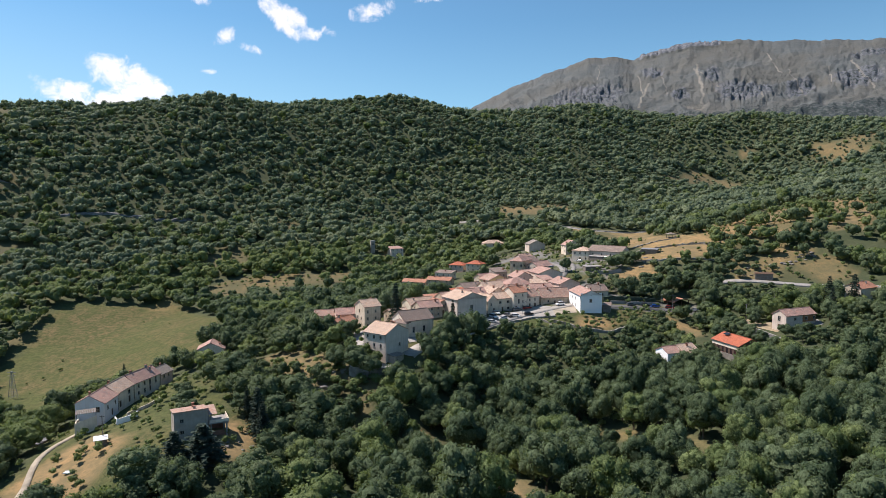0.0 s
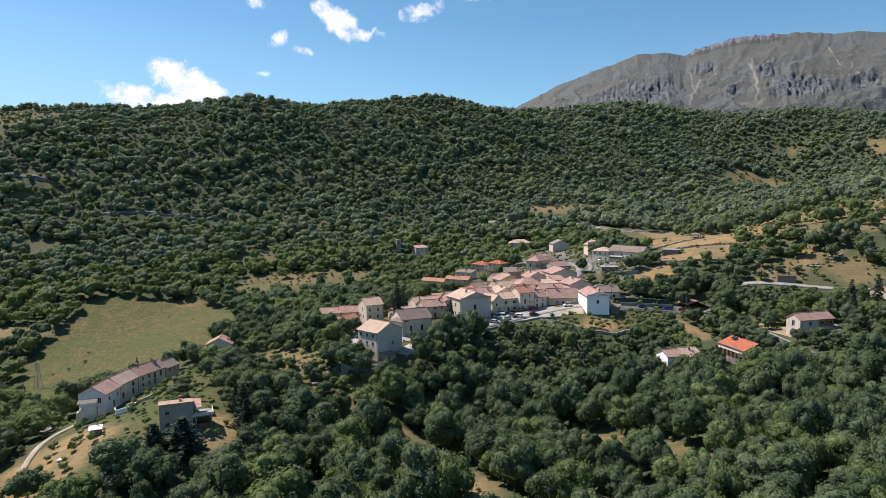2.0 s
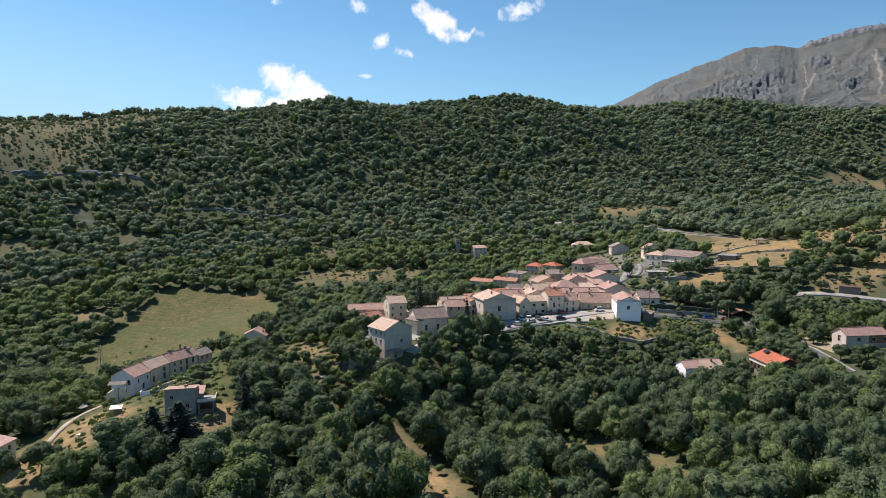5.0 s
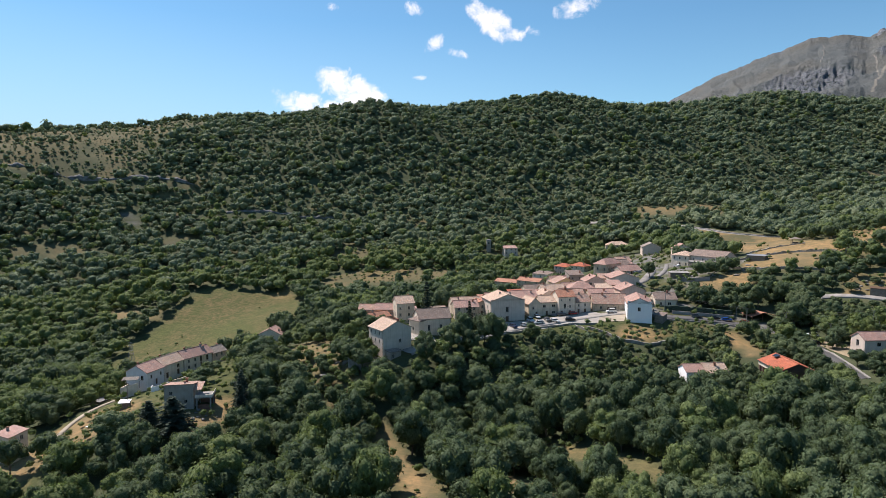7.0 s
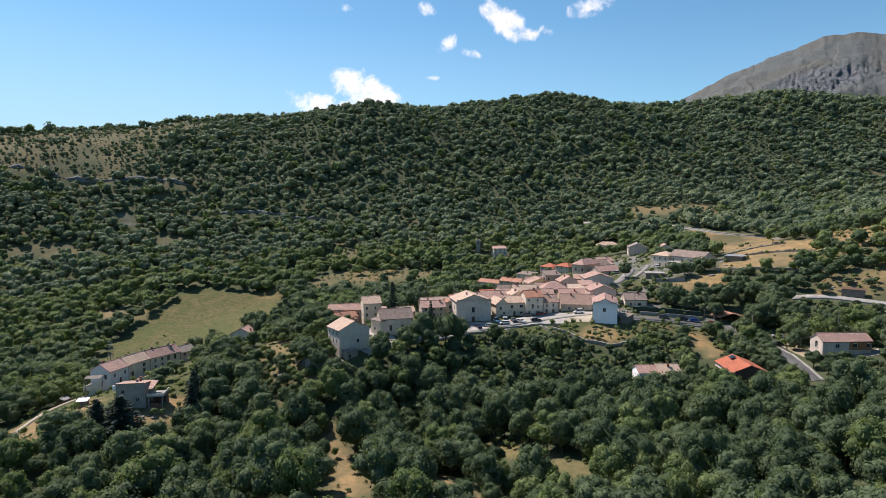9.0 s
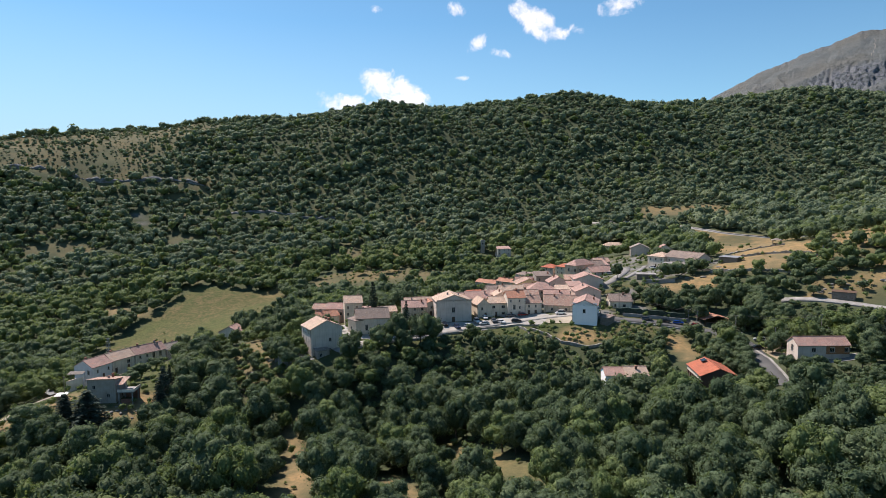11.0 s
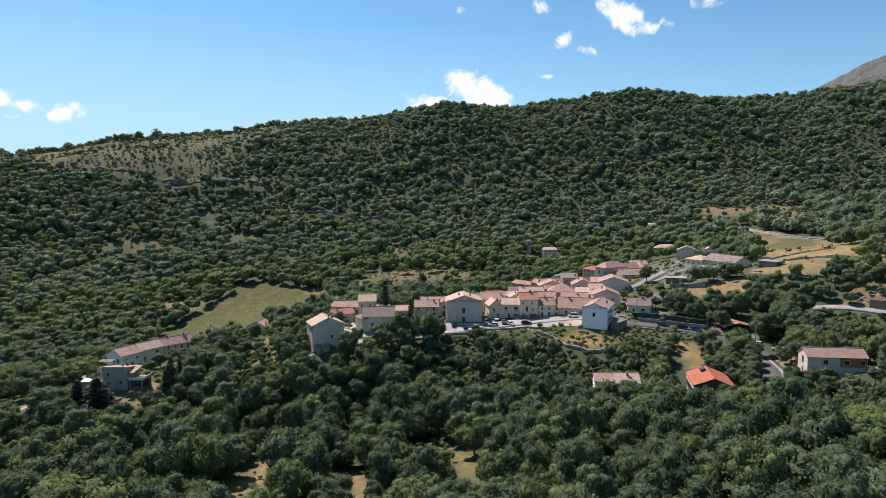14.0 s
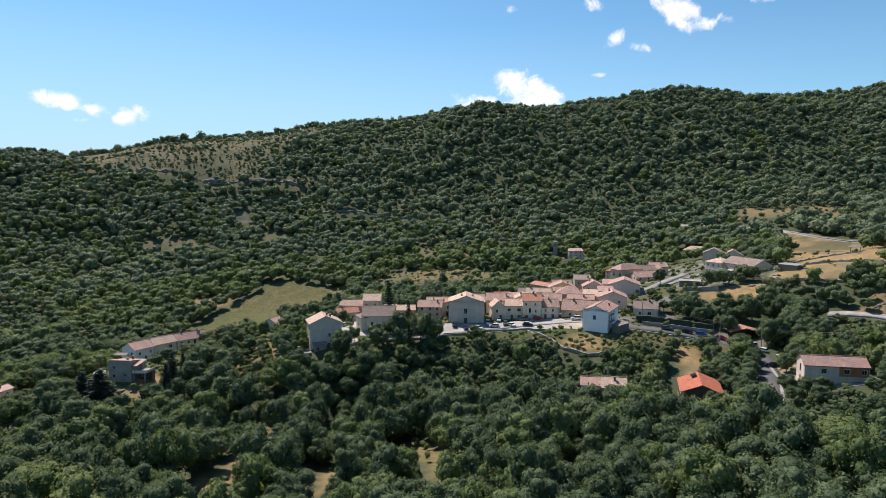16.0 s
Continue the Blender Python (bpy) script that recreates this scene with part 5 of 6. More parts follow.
def wall_line(name, line, height, thick, mat, label, rough=.1, deep=1.5, category="wall", kind="", z0=None):
    """A free-standing or retaining wall along a line, with an uneven top."""
    rs = random.Random(int(line[0][0] * 10))
    pts = [Vector(p) for p in line]
    fine = []
    for a, b in zip(pts, pts[1:]):
        n = max(1, int((b - a).length / 1.4))
        fine += [a + (b - a) * k / n for k in range(n)]
    fine.append(pts[-1])
    bm = bmesh.new()
    rows = []
    for i, p in enumerate(fine):
        d = (fine[min(i + 1, len(fine) - 1)] - fine[max(i - 1, 0)]).normalized()
        s = Vector((d.y, -d.x)) * thick * .5
        g = hz(p.x, p.y) if z0 is None else z0
        top = g + height * (1 + rs.uniform(-rough, rough))
        j = rs.uniform(-rough, rough) * .5
        rows.append([bm.verts.new(c) for c in ((p.x - s.x, p.y - s.y, g - deep), (p.x - s.x * .9, p.y - s.y * .9, top + j * .3), (p.x + s.x * .9, p.y + s.y * .9, top), (p.x + s.x, p.y + s.y, g - deep))])
    for a, b in zip(rows, rows[1:]):
        for k in range(3):
            bm.faces.new([a[k], b[k], b[k + 1], a[k + 1]])
    bm.faces.new(rows[0][::-1])
    bm.faces.new(rows[-1])
    bmesh.ops.recalc_face_normals(bm, faces=bm.faces[:])
    return tagged(part(name, bm, mat), label, category, kind=kind)


patch("pavement", SQUARE, PAVING, "pale paved village square", category="square")
patch("pavement", [(-33, 228), (-20, 222), (-12, 224), (-6, 230), (-14, 231), (-20, 236), (-22, 250), (-34, 248)], PAVING, "pale paved yard by the chapel", category="yard")
patch("pavement", [(50, 273), (60, 274.5), (61, 286), (50, 282)], TRACK, "bare yard beside the white house", category="yard")
patch("pavement", [(128.5, 267), (131.5, 257), (134.5, 249), (139, 253.4), (139, 262), (135, 271), (129, 273)], PATH_EARTH, "dusty forecourt by the road", category="forecourt")
patch("pavement", [(141, 246), (154, 251), (156, 258.6), (140, 253)], STREET, "concrete yard below the panelled house", category="yard")


def slab_terrace(poly, top):
    """A level terrace of slabs on a rough stone footing."""
    ob = thing("terrace", "pale slab terrace on a rough stone footing by the grey house", "terrace")
    for name, mat, z0, z1, wide in (("footing", ROCK, top - 5, top - .15, 1.0), ("slab", CONCRETE, top - .146, top, 1.02)):
        cx, cy = sum(p[0] for p in poly) / len(poly), sum(p[1] for p in poly) / len(poly)
        bm = bmesh.new()
        ring = [bm.verts.new((cx + (x - cx) * wide, cy + (y - cy) * wide, z0)) for x, y in poly]
        face = bm.faces.new(ring)
        up = bmesh.ops.extrude_face_region(bm, geom=[face])
        for v in up["geom"]:
            if isinstance(v, bmesh.types.BMVert):
                v.co.z = z1
        bmesh.ops.recalc_face_normals(bm, faces=bm.faces[:])
        part(name, bm, mat, ob)
    return ob


STONE_WALL = plaster("dry_stone", (.33, .31, .275), .7)
wall_line("retaining_wall", [(73, 281.8), (78, 281.9), (92, 285.8), (105.5, 287.6)], .5, .6, CONCRETE, "pale parapet of the road's retaining wall", .02, 3.5)
wall_line("stone_wall", [(13, 250.5), (20, 255), (27, 262), (40, 269.5), (50, 270.5)], .7, .5, STONE_WALL, "low stone wall along the square", .15)
wall_line("stone_wall", [(46, 266), (54, 262), (60, 258), (70, 257), (80, 263)], 1.0, .7, STONE_WALL, "dark stone terrace wall below the white house", .2, 2.5)
wall_line("stone_wall", [(41, 268), (46, 264), (47, 259)], .8, .6, STONE_WALL, "broken garden wall of rough stone", .35)
wall_line("garden_wall", [(79, 291.5), (92, 295.3), (104, 299)], 1.3, .4, CONCRETE, "grey plastered wall behind the road", .03)
wall_line("hedge", [(76, 293.5), (84, 295.4), (92, 298), (103, 301)], 2.7, 1.6, LEAF_PINE, "clipped dark green hedge", .12, category="hedge")
wall_line("stone_wall", [(88, 352), (96, 358), (104, 362), (112, 357), (122, 351), (135, 347), (150, 341), (158, 343)], 1.0, 1.0, STONE_WALL, "long dry stone wall on the hillside", .4)
wall_line("stone_wall", [(116, 380), (128, 379), (140, 374), (152, 368), (160, 361)], 1.1, 1.0, STONE_WALL, "dry stone wall between the straw fields", .4)
wall_line("stone_wall", [(160, 361), (164, 372), (165, 384)], 1.0, .8, STONE_WALL, "tumbled dry stone wall at the field edge", .5)
wall_line("stone_wall", [(122, 400), (138, 402), (150, 396)], .7, 1.2, STONE_WALL, "low heap of field stones", .5)
wall_line("concrete_wall", [(83, 341), (90, 339.5), (98, 341)], 1.8, .4, CONCRETE, "pale concrete wall of an open yard", .03)
wall_line("guard_rail", [(105, 578.5), (125, 560), (143, 550), (162, 543), (190, 537)], 1.0, .3, CONCRETE, "long pale guard rail beside the hill road", .02, .3, category="guard rail")
wall_line("road_parapet", [(140, 315.4), (146, 315.2), (153.6, 313), (162, 309), (181, 299.2)], .5, .4, CONCRETE, "pale concrete edge of the upper road", .03, 2.5)
wall_line("farmyard_wall", [(-112.5, 193.8), (-108.8, 184.6), (-103.6, 187.2)], 4.2, .35, WALL["pale"], "tall plastered wall of the farmyard", .01)
wall_line("white_wall", [(-99.5, 189.8), (-97, 186.2), (-93.5, 187.2), (-92.6, 190)], 1.7, .25, WALL["white"], "zigzag white plastered wall", .02)
wall_line("garden_wall", [(-97.5, 193), (-93, 198), (-91, 206)], 1.0, .3, WALL["grey"], "grey garden wall in front of the farmhouse", .03)
wall_line("kerb", [(126.4, 268), (130.2, 256), (132.6, 241), (133.8, 230)], .28, .9, CONCRETE, "pale concrete kerb of the road", .02, .5, category="kerb")
slab_terrace([(-30, 205.5), (-27.5, 203.6), (-22, 202.8), (-17, 203), (-15.4, 206.2), (-18.4, 208.2), (-22, 212), (-27, 213), (-30, 210)], 44.9)


# ---- cars ----
CAR_PAINT = {k: plain("car_paint_" + k, c, .25, .2, .05, relief=0) for k, c in (("white", (.75, .75, .74)), ("silver", (.45, .46, .48)), ("grey", (.12, .125, .13)), ("black", (.02, .02, .022)), ("blue", (.02, .10, .42)), ("red", (.30, .02, .02)), ("navy", (.03, .045, .10)))}
CAR_MESH = {}


def car(colour, x, y, heading, van=False, z=None):
    """A parked car on its wheels. heading: degrees from +x."""
    key = (colour, van)
    if key not in CAR_MESH:
        bm = bmesh.new()
        h = 1.0 if not van else 1.15
        prof = [(-2.1, .35), (-2.1, .8), (-1.95, h), (.9, h), (1.9, .85), (2.1, .62), (2.1, .35)]
        L, Rr = [bm.verts.new((a, -.86, z)) for a, z in prof], [bm.verts.new((a, .86, z)) for a, z in prof]
        for i in range(len(prof)):
            j = (i + 1) % len(prof)
            bm.faces.new([L[i], L[j], Rr[j], Rr[i]])
        bm.faces.new(L[::-1])
        bm.faces.new(Rr)
        bmesh.ops.recalc_face_normals(bm, faces=bm.faces[:])
        bmesh.ops.bevel(bm, geom=bm.edges[:], offset=.08, segments=2, affect="EDGES")
        body = bpy.data.meshes.new("body")
        bm.to_mesh(body)
        bm.free()
        body.materials.append(CAR_PAINT[colour])

        def cabin(name, lo, hi, z0, z1, w0, w1, mat):
            bm = bmesh.new()
            q = [(lo[0], z0, w0), (lo[1], z0, w0), (hi[1], z1, w1), (hi[0], z1, w1)]
            a, b = [bm.verts.new((x, -w, z)) for x, z, w in q], [bm.verts.new((x, w, z)) for x, z, w in q]
            for i in range(4):
                bm.faces.new([a[i], a[(i + 1) % 4], b[(i + 1) % 4], b[i]])
            bm.faces.new(a[::-1])
            bm.faces.new(b)
            bmesh.ops.recalc_face_normals(bm, faces=bm.faces[:])
            me = bpy.data.meshes.new(name)
            bm.to_mesh(me)
            bm.free()
            me.materials.append(mat)
            return me
        t = 1.46 if not van else 1.85
        glass = cabin("glass", (-1.95, 1.15), (-1.55, .35 if not van else .7), h - .05, t - .04, .8, .66, GLASS)
        roof = cabin("roof", (-1.6, .4 if not van else .75), (-1.5, .3 if not van else .65), t - .05, t + .03, .68, .62, CAR_PAINT[colour])
        bm = bmesh.new()
        tube(bm, (0, -.11, 0), (0, .11, 0), .33, n=14)
        wheel = bpy.data.meshes.new("tyre")
        bm.to_mesh(wheel)
        bm.free()
        wheel.materials.append(TYRE)
        bm = bmesh.new()
        tube(bm, (0, -.115, 0), (0, .115, 0), .2, n=10)
        rim = bpy.data.meshes.new("rim")
        bm.to_mesh(rim)
        bm.free()
        rim.materials.append(METAL)
        bm = bmesh.new()
        box(bm, 1.98, 2.1, -.75, -.45, .62, .74)
        lamp = bpy.data.meshes.new("headlight")
        bm.to_mesh(lamp)
        bm.free()
        lamp.materials.append(FRAME_W)
        CAR_MESH[key] = (body, glass, roof, wheel, rim, lamp)
    body, glass, roof, wheel, rim, lamp = CAR_MESH[key]
    top = thing("van" if van else "car", "parked %s %s" % (colour, "delivery van with windows" if van else "hatchback car"), "car", (x, y, (hz(x, y) if z is None else z) + .16), radians(heading), group="parked vehicles")
    for nm, me in (("body", body), ("glass", glass), ("roof", roof)):
        new(nm, me).parent = top
    for sx in (-1.3, 1.3):
        for sy in (-.8, .8):
            w = new("wheel")
            w.parent = top
            w.location = (sx, sy, .33)
            new("tyre", wheel).parent = w
            new("rim", rim).parent = w
    for dy in (0, 1.2):
        o = new("headlight", lamp)
        o.parent = top
        o.location = (0, dy, 0)


for c, x, y, a, v in (("black", 12.2, 259.6, -58, 0), ("navy", 17.5, 259.5, -50, 0), ("white", 21.9, 262.0, -10, 0), ("white", 22.8, 268.6, -55, 1), ("white", 26.6, 266.8, -150, 0), ("white", 24.6, 274.4, -60, 0), ("grey", 29.4, 271.2, -60, 0),
                      ("white", 32.7, 270.4, -30, 0), ("grey", 34.2, 280.0, 30, 0), ("red", 39.0, 281.8, 30, 0), ("black", 38.6, 273.0, 20, 0), ("white", 54.4, 284.6, 200, 1), ("blue", 100.6, 293.6, 8, 0), ("black", 95.8, 292.6, 8, 0),
                      ("red", 107.5, 293.5, -20, 0), ("grey", 88.5, 291.0, 12, 0), ("silver", 63.9, 367.0, 190, 0), ("white", 61, 371, 200, 0), ("white", 122.1, 285.4, 160, 0), ("black", 120.4, 278.5, 100, 0), ("black", 127.2, 267.8, 190, 0), ("white", 129.0, 279.0, 170, 0),
                      ("navy", 122.4, 254.6, 95, 0), ("white", 3.4, 243.5, 40, 1), ("silver", 7.5, 245.5, 60, 0), ("navy", -27.5, 240.5, 100, 0), ("silver", -26.5, 236.5, 100, 0), ("grey", -24.5, 213.5, 40, 0), ("silver", 118, 291, 150, 0), ("grey", 66, 396, 80, 0), ("white", 99.5, 380.4, 135, 0), ("white", 85, 387, 135, 0)):
    car(c, x, y, a, bool(v))


# ---- poles, wires, small buildings ----
def pole(x, y, h, label="grey utility pole with insulators", arms=1, mat=None):
    top = thing("utility_pole", label, "pole", (x, y, hz(x, y)))
    tube_part("shaft", mat or CONCRETE, top, (0, 0, -.5), (0, 0, h), .16, .1)
    for k in range(arms):
        box_part("crossarm", DARK, top, -.7, .7, -.05, .05, h - .3 - k * .5, h - .2 - k * .5)
        for dx in (-.6, .6):
            tube_part("insulator", FRAME_W, top, (dx, 0, h - .2 - k * .5), (dx, 0, h + .02 - k * .5), .05)
    return (x, y, hz(x, y) + h)


def wire(a, b, sag=.7):
    """One sagging cable, a closed thin tube."""
    a, b = Vector(a), Vector(b)
    n, r = 10, .025
    side = Vector((-(b - a).y, (b - a).x, 0)).normalized() * r
    up = Vector((0, 0, r))
    bm = bmesh.new()
    rings = []
    for k in range(n + 1):
        t = k / n
        p = a.lerp(b, t) - Vector((0, 0, 4 * sag * t * (1 - t)))
        rings.append([bm.verts.new(p + d) for d in (side, up, -side, -up)])
    for p, q in zip(rings, rings[1:]):
        for k in range(4):
            bm.faces.new([p[k], p[(k + 1) % 4], q[(k + 1) % 4], q[k]])
    tagged(part("cable", bm, DARK), "thin dark overhead cable between poles", "cable")


poles = [pole(*p) for p in ((76.5, 300.5, 6.5), (107.6, 290, 7.6), (121.5, 288, 7.5), (148.7, 278.8, 8.5))]
pole(151.2, 280.5, 7.8)
pole(133.5, 273, 6.5)
pole(-94, 172.5, 8, "wooden utility pole beside the track", 1, WOOD_OLD)
pole(113, 318, 6, "thin wooden pole on the slope", 0, WOOD_OLD)
pole(116, 640, 7, "small pole in a hillside clearing", 1)
for a, b in zip(poles, poles[1:]):
    wire(a, b)
    wire((a[0], a[1], a[2] - .5), (b[0], b[1], b[2] - .5), .9)


def street_lamp(x, y, h):
    top = thing("street_lamp", "slim grey street lamp with a curved arm", "street lamp", (x, y, hz(x, y)))
    tube_part("post", METAL, top, (0, 0, -.3), (0, 0, h), .08, .05)
    bm = bmesh.new()
    prev = Vector((0, 0, h))
    for k in range(1, 6):
        t = k / 5 * 1.5
        p = Vector((1.4 * math.sin(t), 0, h + .6 * (1 - math.cos(t)) + .5 * math.sin(t)))
        tube(bm, prev, p, .04, n=6)
        prev = p
    part("arm", bm, METAL, top)
    box_part("lantern", DARK, top, prev.x - .1, prev.x + .5, -.12, .12, prev.z - .12, prev.z + .02, bevel=.03)


street_lamp(104.3, 295.4, 6)
street_lamp(36, 273.8, 5)
street_lamp(6, 253, 5)


def kiosk():
    x, y = 110.6, 296.6
    top = thing("kiosk", "open wooden kiosk with an orange tiled roof", "kiosk", (x, y, hz(x, y) - .2), math.atan2(4.2, 9))
    HOUSE_SPOTS.append((114, 301, 8, 26))
    for px in (.3, 4.9, 9.5):
        for py in (.3, 6.7):
            box_part("post", WOOD, top, px - .12, px + .12, py - .12, py + .12, -1, 3.2)
    box_part("back_wall", WOOD, top, .3, 9.5, 6.6, 6.75, -1, 3.1)
    box_part("counter", WOOD_OLD, top, 2, 8, 2.6, 3.2, -1, 1.1)
    bm = bmesh.new()
    slab(bm, [(-.8, 2.9), (4.9, 4.4), (10.6, 2.9)], -.8, 7.8, "d", .2)
    part("roof", bm, ROOF["orange"], top)


def pavilion():
    x, y = 147.5, 405
    top = thing("pavilion", "small wooden pavilion with a low roof in the straw field", "pavilion", (x, y, hz(x, y)))
    for px in (-2, 2):
        for py in (-2, 2):
            box_part("post", WOOD_OLD, top, px - .12, px + .12, py - .12, py + .12, -.5, 2.4)
    bm = bmesh.new()
    bmesh.ops.create_cone(bm, cap_ends=True, segments=4, radius1=4.0, radius2=.2, depth=1.1, matrix=Matrix.Translation((0, 0, 2.9)) @ Matrix.Rotation(radians(45), 4, "Z"))
    part("roof", bm, ROOF["grey"], top)
    box_part("bench", WOOD_OLD, top, -1.6, 1.6, 1.2, 1.6, -.3, .5)


def transformer_tower():
    x, y = -56, 520
    z = hz(x, y)
    top = thing("transformer_tower", "narrow pale masonry transformer tower in the woods", "tower", (x, y, z), .3)
    HOUSE_SPOTS.append((x, y, 4, 20))
    box_part("shaft", WALL["dark"], top, -1.7, 1.7, -1.7, 1.7, -1, 64.6 - z)
    box_part("cornice", CONCRETE, top, -1.95, 1.95, -1.95, 1.95, 64.6 - z, 65.0 - z)
    box_part("cap", CONCRETE, top, -1.5, 1.5, -1.5, 1.5, 65.0 - z, 65.6 - z)
    box_part("grille", DARK, top, -.6, .6, -1.76, -1.7, 62 - z, 63.4 - z)


def lattice_pylon(x, y, h):
    top = thing("lattice_pylon", "slender grey lattice pylon at the field edge", "pylon", (x, y, hz(x, y)))
    w = lambda z: 1.1 * (1 - z / h) + .25
    cs = ((-1, -1), (1, -1), (1, 1), (-1, 1))
    for cx, cy in cs:
        tube_part("leg", METAL, top, (cx * w(0), cy * w(0), -.5), (cx * w(h), cy * w(h), h), .07, n=4)
    n = 8
    for k in range(n):
        z0, z1 = h * k / n, h * (k + 1) / n
        bm = bmesh.new()
        for i in range(4):
            a, b = cs[i], cs[(i + 1) % 4]
            tube(bm, (a[0] * w(z0), a[1] * w(z0), z0), (b[0] * w(z1), b[1] * w(z1), z1), .04, n=4)
            tube(bm, (a[0] * w(z1), a[1] * w(z1), z1), (b[0] * w(z1), b[1] * w(z1), z1), .04, n=4)
        part("bracing", bm, METAL, top)
    for z in (h - .4, h - 1.9):
        box_part("crossarm", METAL, top, -1.8, 1.8, -.08, .08, z - .08, z + .08)


def shed(x, y, rz, w, d, h, roof_mat, label):
    c, q = math.cos(rz), math.sin(rz)
    top = thing("shed", label, "shed", (x, y, sum(hz(x + a * c - b * q, y + a * q + b * c) for a in (0, w) for b in (0, d)) / 4 + .3), rz)
    box_part("wall", WOOD_OLD, top, 0, w, 0, d, -3.5, h)
    bm = bmesh.new()
    slab(bm, [(-.3, h), (d + .3, h + .4)], -.3, w + .3, "w", .08)
    part("roof", bm, roof_mat, top)


def terrace():
    """The open terrace and porch of the unfinished house."""
    a = math.atan2(3.9, 7.4)
    top = thing("terrace", "unfinished concrete terrace with pillars and a white parapet", "terrace", (-61.6, 165.4, 37.0), a)
    for px in (.6, 4.6):
        for py in (.4, 5.4):
            box_part("pillar", CONCRETE, top, px - .18, px + .18, py - .18, py + .18, -1.5, 5.6 if px < 2 else 3.0)
    box_part("floor_slab", CONCRETE, top, 0, 5.2, 0, 6, 2.7, 3.0)
    box_part("parapet", WALL["pale"], top, .2, 5.2, -.02, .14, 3.0, 3.8)
    box_part("parapet", WALL["pale"], top, 5.06, 5.2, .16, 6, 3.0, 3.8)
    box_part("back_wall", BRICK, top, .2, 5, 5.8, 6, -1, 2.7)
    box_part("low_wall", BRICK, top, 1, 4.4, .5, .66, -1, .6)
    bm = bmesh.new()
    slab(bm, [(-.3, 5.5), (6, 6.3)], -.2, 2.2, "w", .15)
    part("porch_roof", bm, ROOF["old"], top)


def canopy():
    top = thing("canopy", "sloping grey sheet-metal canopy against the farmyard wall", "canopy", (-108.8, 184.8, 35.2), math.atan2(2.6, 5.2))
    for k in range(12):
        bm = bmesh.new()
        box(bm, .1 + k * .46, .5 + k * .46, .1, 2.6, .5 + .05 * (k % 2), .58 + .05 * (k % 2))
        for v in bm.verts:
            v.co.z += v.co.y * .22
        part("panel", bm, WOOD_OLD, top)
    for px in (.3, 5.4):
        box_part("post", DARK, top, px - .06, px + .06, 2.3, 2.42, -3, 1.0)


kiosk()
pavilion()
transformer_tower()
lattice_pylon(-183, 266, 12)
shed(-94.6, 169.4, .5, 3.0, 2.4, 1.8, plain("white_sheet", (.8, .8, .8), .5), "little shed with a white sheet roof")
shed(-130, 190.6, -.33, 8, 4, 1.3, plain("weathered_sheet", (.17, .17, .175), .8), "long low shed with a grey metal roof")
shed(118, 371, -.5, 9, 5, 2.2, METAL, "flat grey outbuilding on the hill")
shed(90.5, 384.5, -.75, 9, 1.8, 2.2, CONCRETE, "low annexe in front of the long house")
shed(80, 347, .2, 9, 4, 2.0, CONCRETE, "flat-roofed garage below the street")
shed(158, 315.5, -.35, 8, 3, 2.4, WOOD, "dark wooden roadside shelter")
shed(78, 305.5, .3, 4, 3, 2.0, ROOF["brown"], "garden shed with a brown roof")
shed(71.8, 277, -.33, 3.2, 6, 2.4, ROOF["brown"], "dark lean-to beside the white house")
shed(-22.6, 211.6, .92, 3.4, 7, 2.6, CONCRETE, "concrete carport beside the grey house")
terrace()
canopy()
tarp = bmesh.new()
box(tarp, -97.2, -94.8, 158.6, 160.2, hz(-96, 159.4) + .1, hz(-96, 159.4) + .35)
tagged(part("tarpaulin", tarp, plain("pale_tarp", (.62, .72, .74), .5)), "pale blue tarpaulin spread on the straw", "tarpaulin")
# balconies of the white house
for z in (53.4, 56.0):
    ang = .08
    bal = thing("balcony", "small white balcony with a dark railing", "balcony", (70.85, 274.75, z), ang)
    box_part("slab", CONCRETE, bal, 0, 1.0, 1.4, 6.6, -.15, 0)
    for k in range(9):
        box_part("baluster", DARK, bal, .92, .96, 1.45 + k * .63, 1.5 + k * .63, 0, .95)
    box_part("handrail", DARK, bal, .9, .98, 1.4, 6.6, .95, 1.02)
# rust-coloured cladding of the panelled house
clad = thing("cladding", "rust-coloured wooden cladding on the upper floor", "cladding", (137.2, 247.9, 47.0), math.atan2(6.1, 15.4))
for k in range(11):
    for u0, u1 in ((9.0, 10.1), (11.8, 14.8), (16.1, 16.35)):
        box_part("board", WALL["brick"], clad, u0, u1, -.06, -.012, 2.9 + k * .28, 3.16 + k * .28)
    if k < 2 or k > 7:
        for u0, u1 in ((10.1, 11.8), (14.8, 16.1)):
            box_part("board", WALL["brick"], clad, u0, u1, -.06, -.012, 2.9 + k * .28, 3.16 + k * .28)
# solar panel and chimney pots
sol = thing("solar_panel", "flat dark solar panel on the red roof", "solar panel", (107.2, 238.5, 47.35), math.atan2(-13.6, 4))
sp = box_part("panel", GLASS, sol, 0, 2.4, 1.2, 2.8, 0, .08)
sp.rotation_euler = (math.atan2(2.2, 5.5), 0, 0)


# ---- boulders of the rocky slope ----
def boulder(x, y, s):
    rs = np.random.RandomState(int(abs(x * 31 + y)))
    v = ICO2[0] * rs.uniform(.7, 1.25, (len(ICO2[0]), 1)) * np.array([s * rs.uniform(1, 1.8), s * rs.uniform(.8, 1.2), s * .6])
    ob = new("boulder", raw_mesh("boulder", v, ICO2[1], ROCK))
    ob.location, ob.rotation_euler = (x, y, hz(x, y) + s * .1), (0, 0, rs.uniform(0, 6))
    tagged(ob, "grey limestone boulder on the dry slope", "rock", "boulders on the slope")


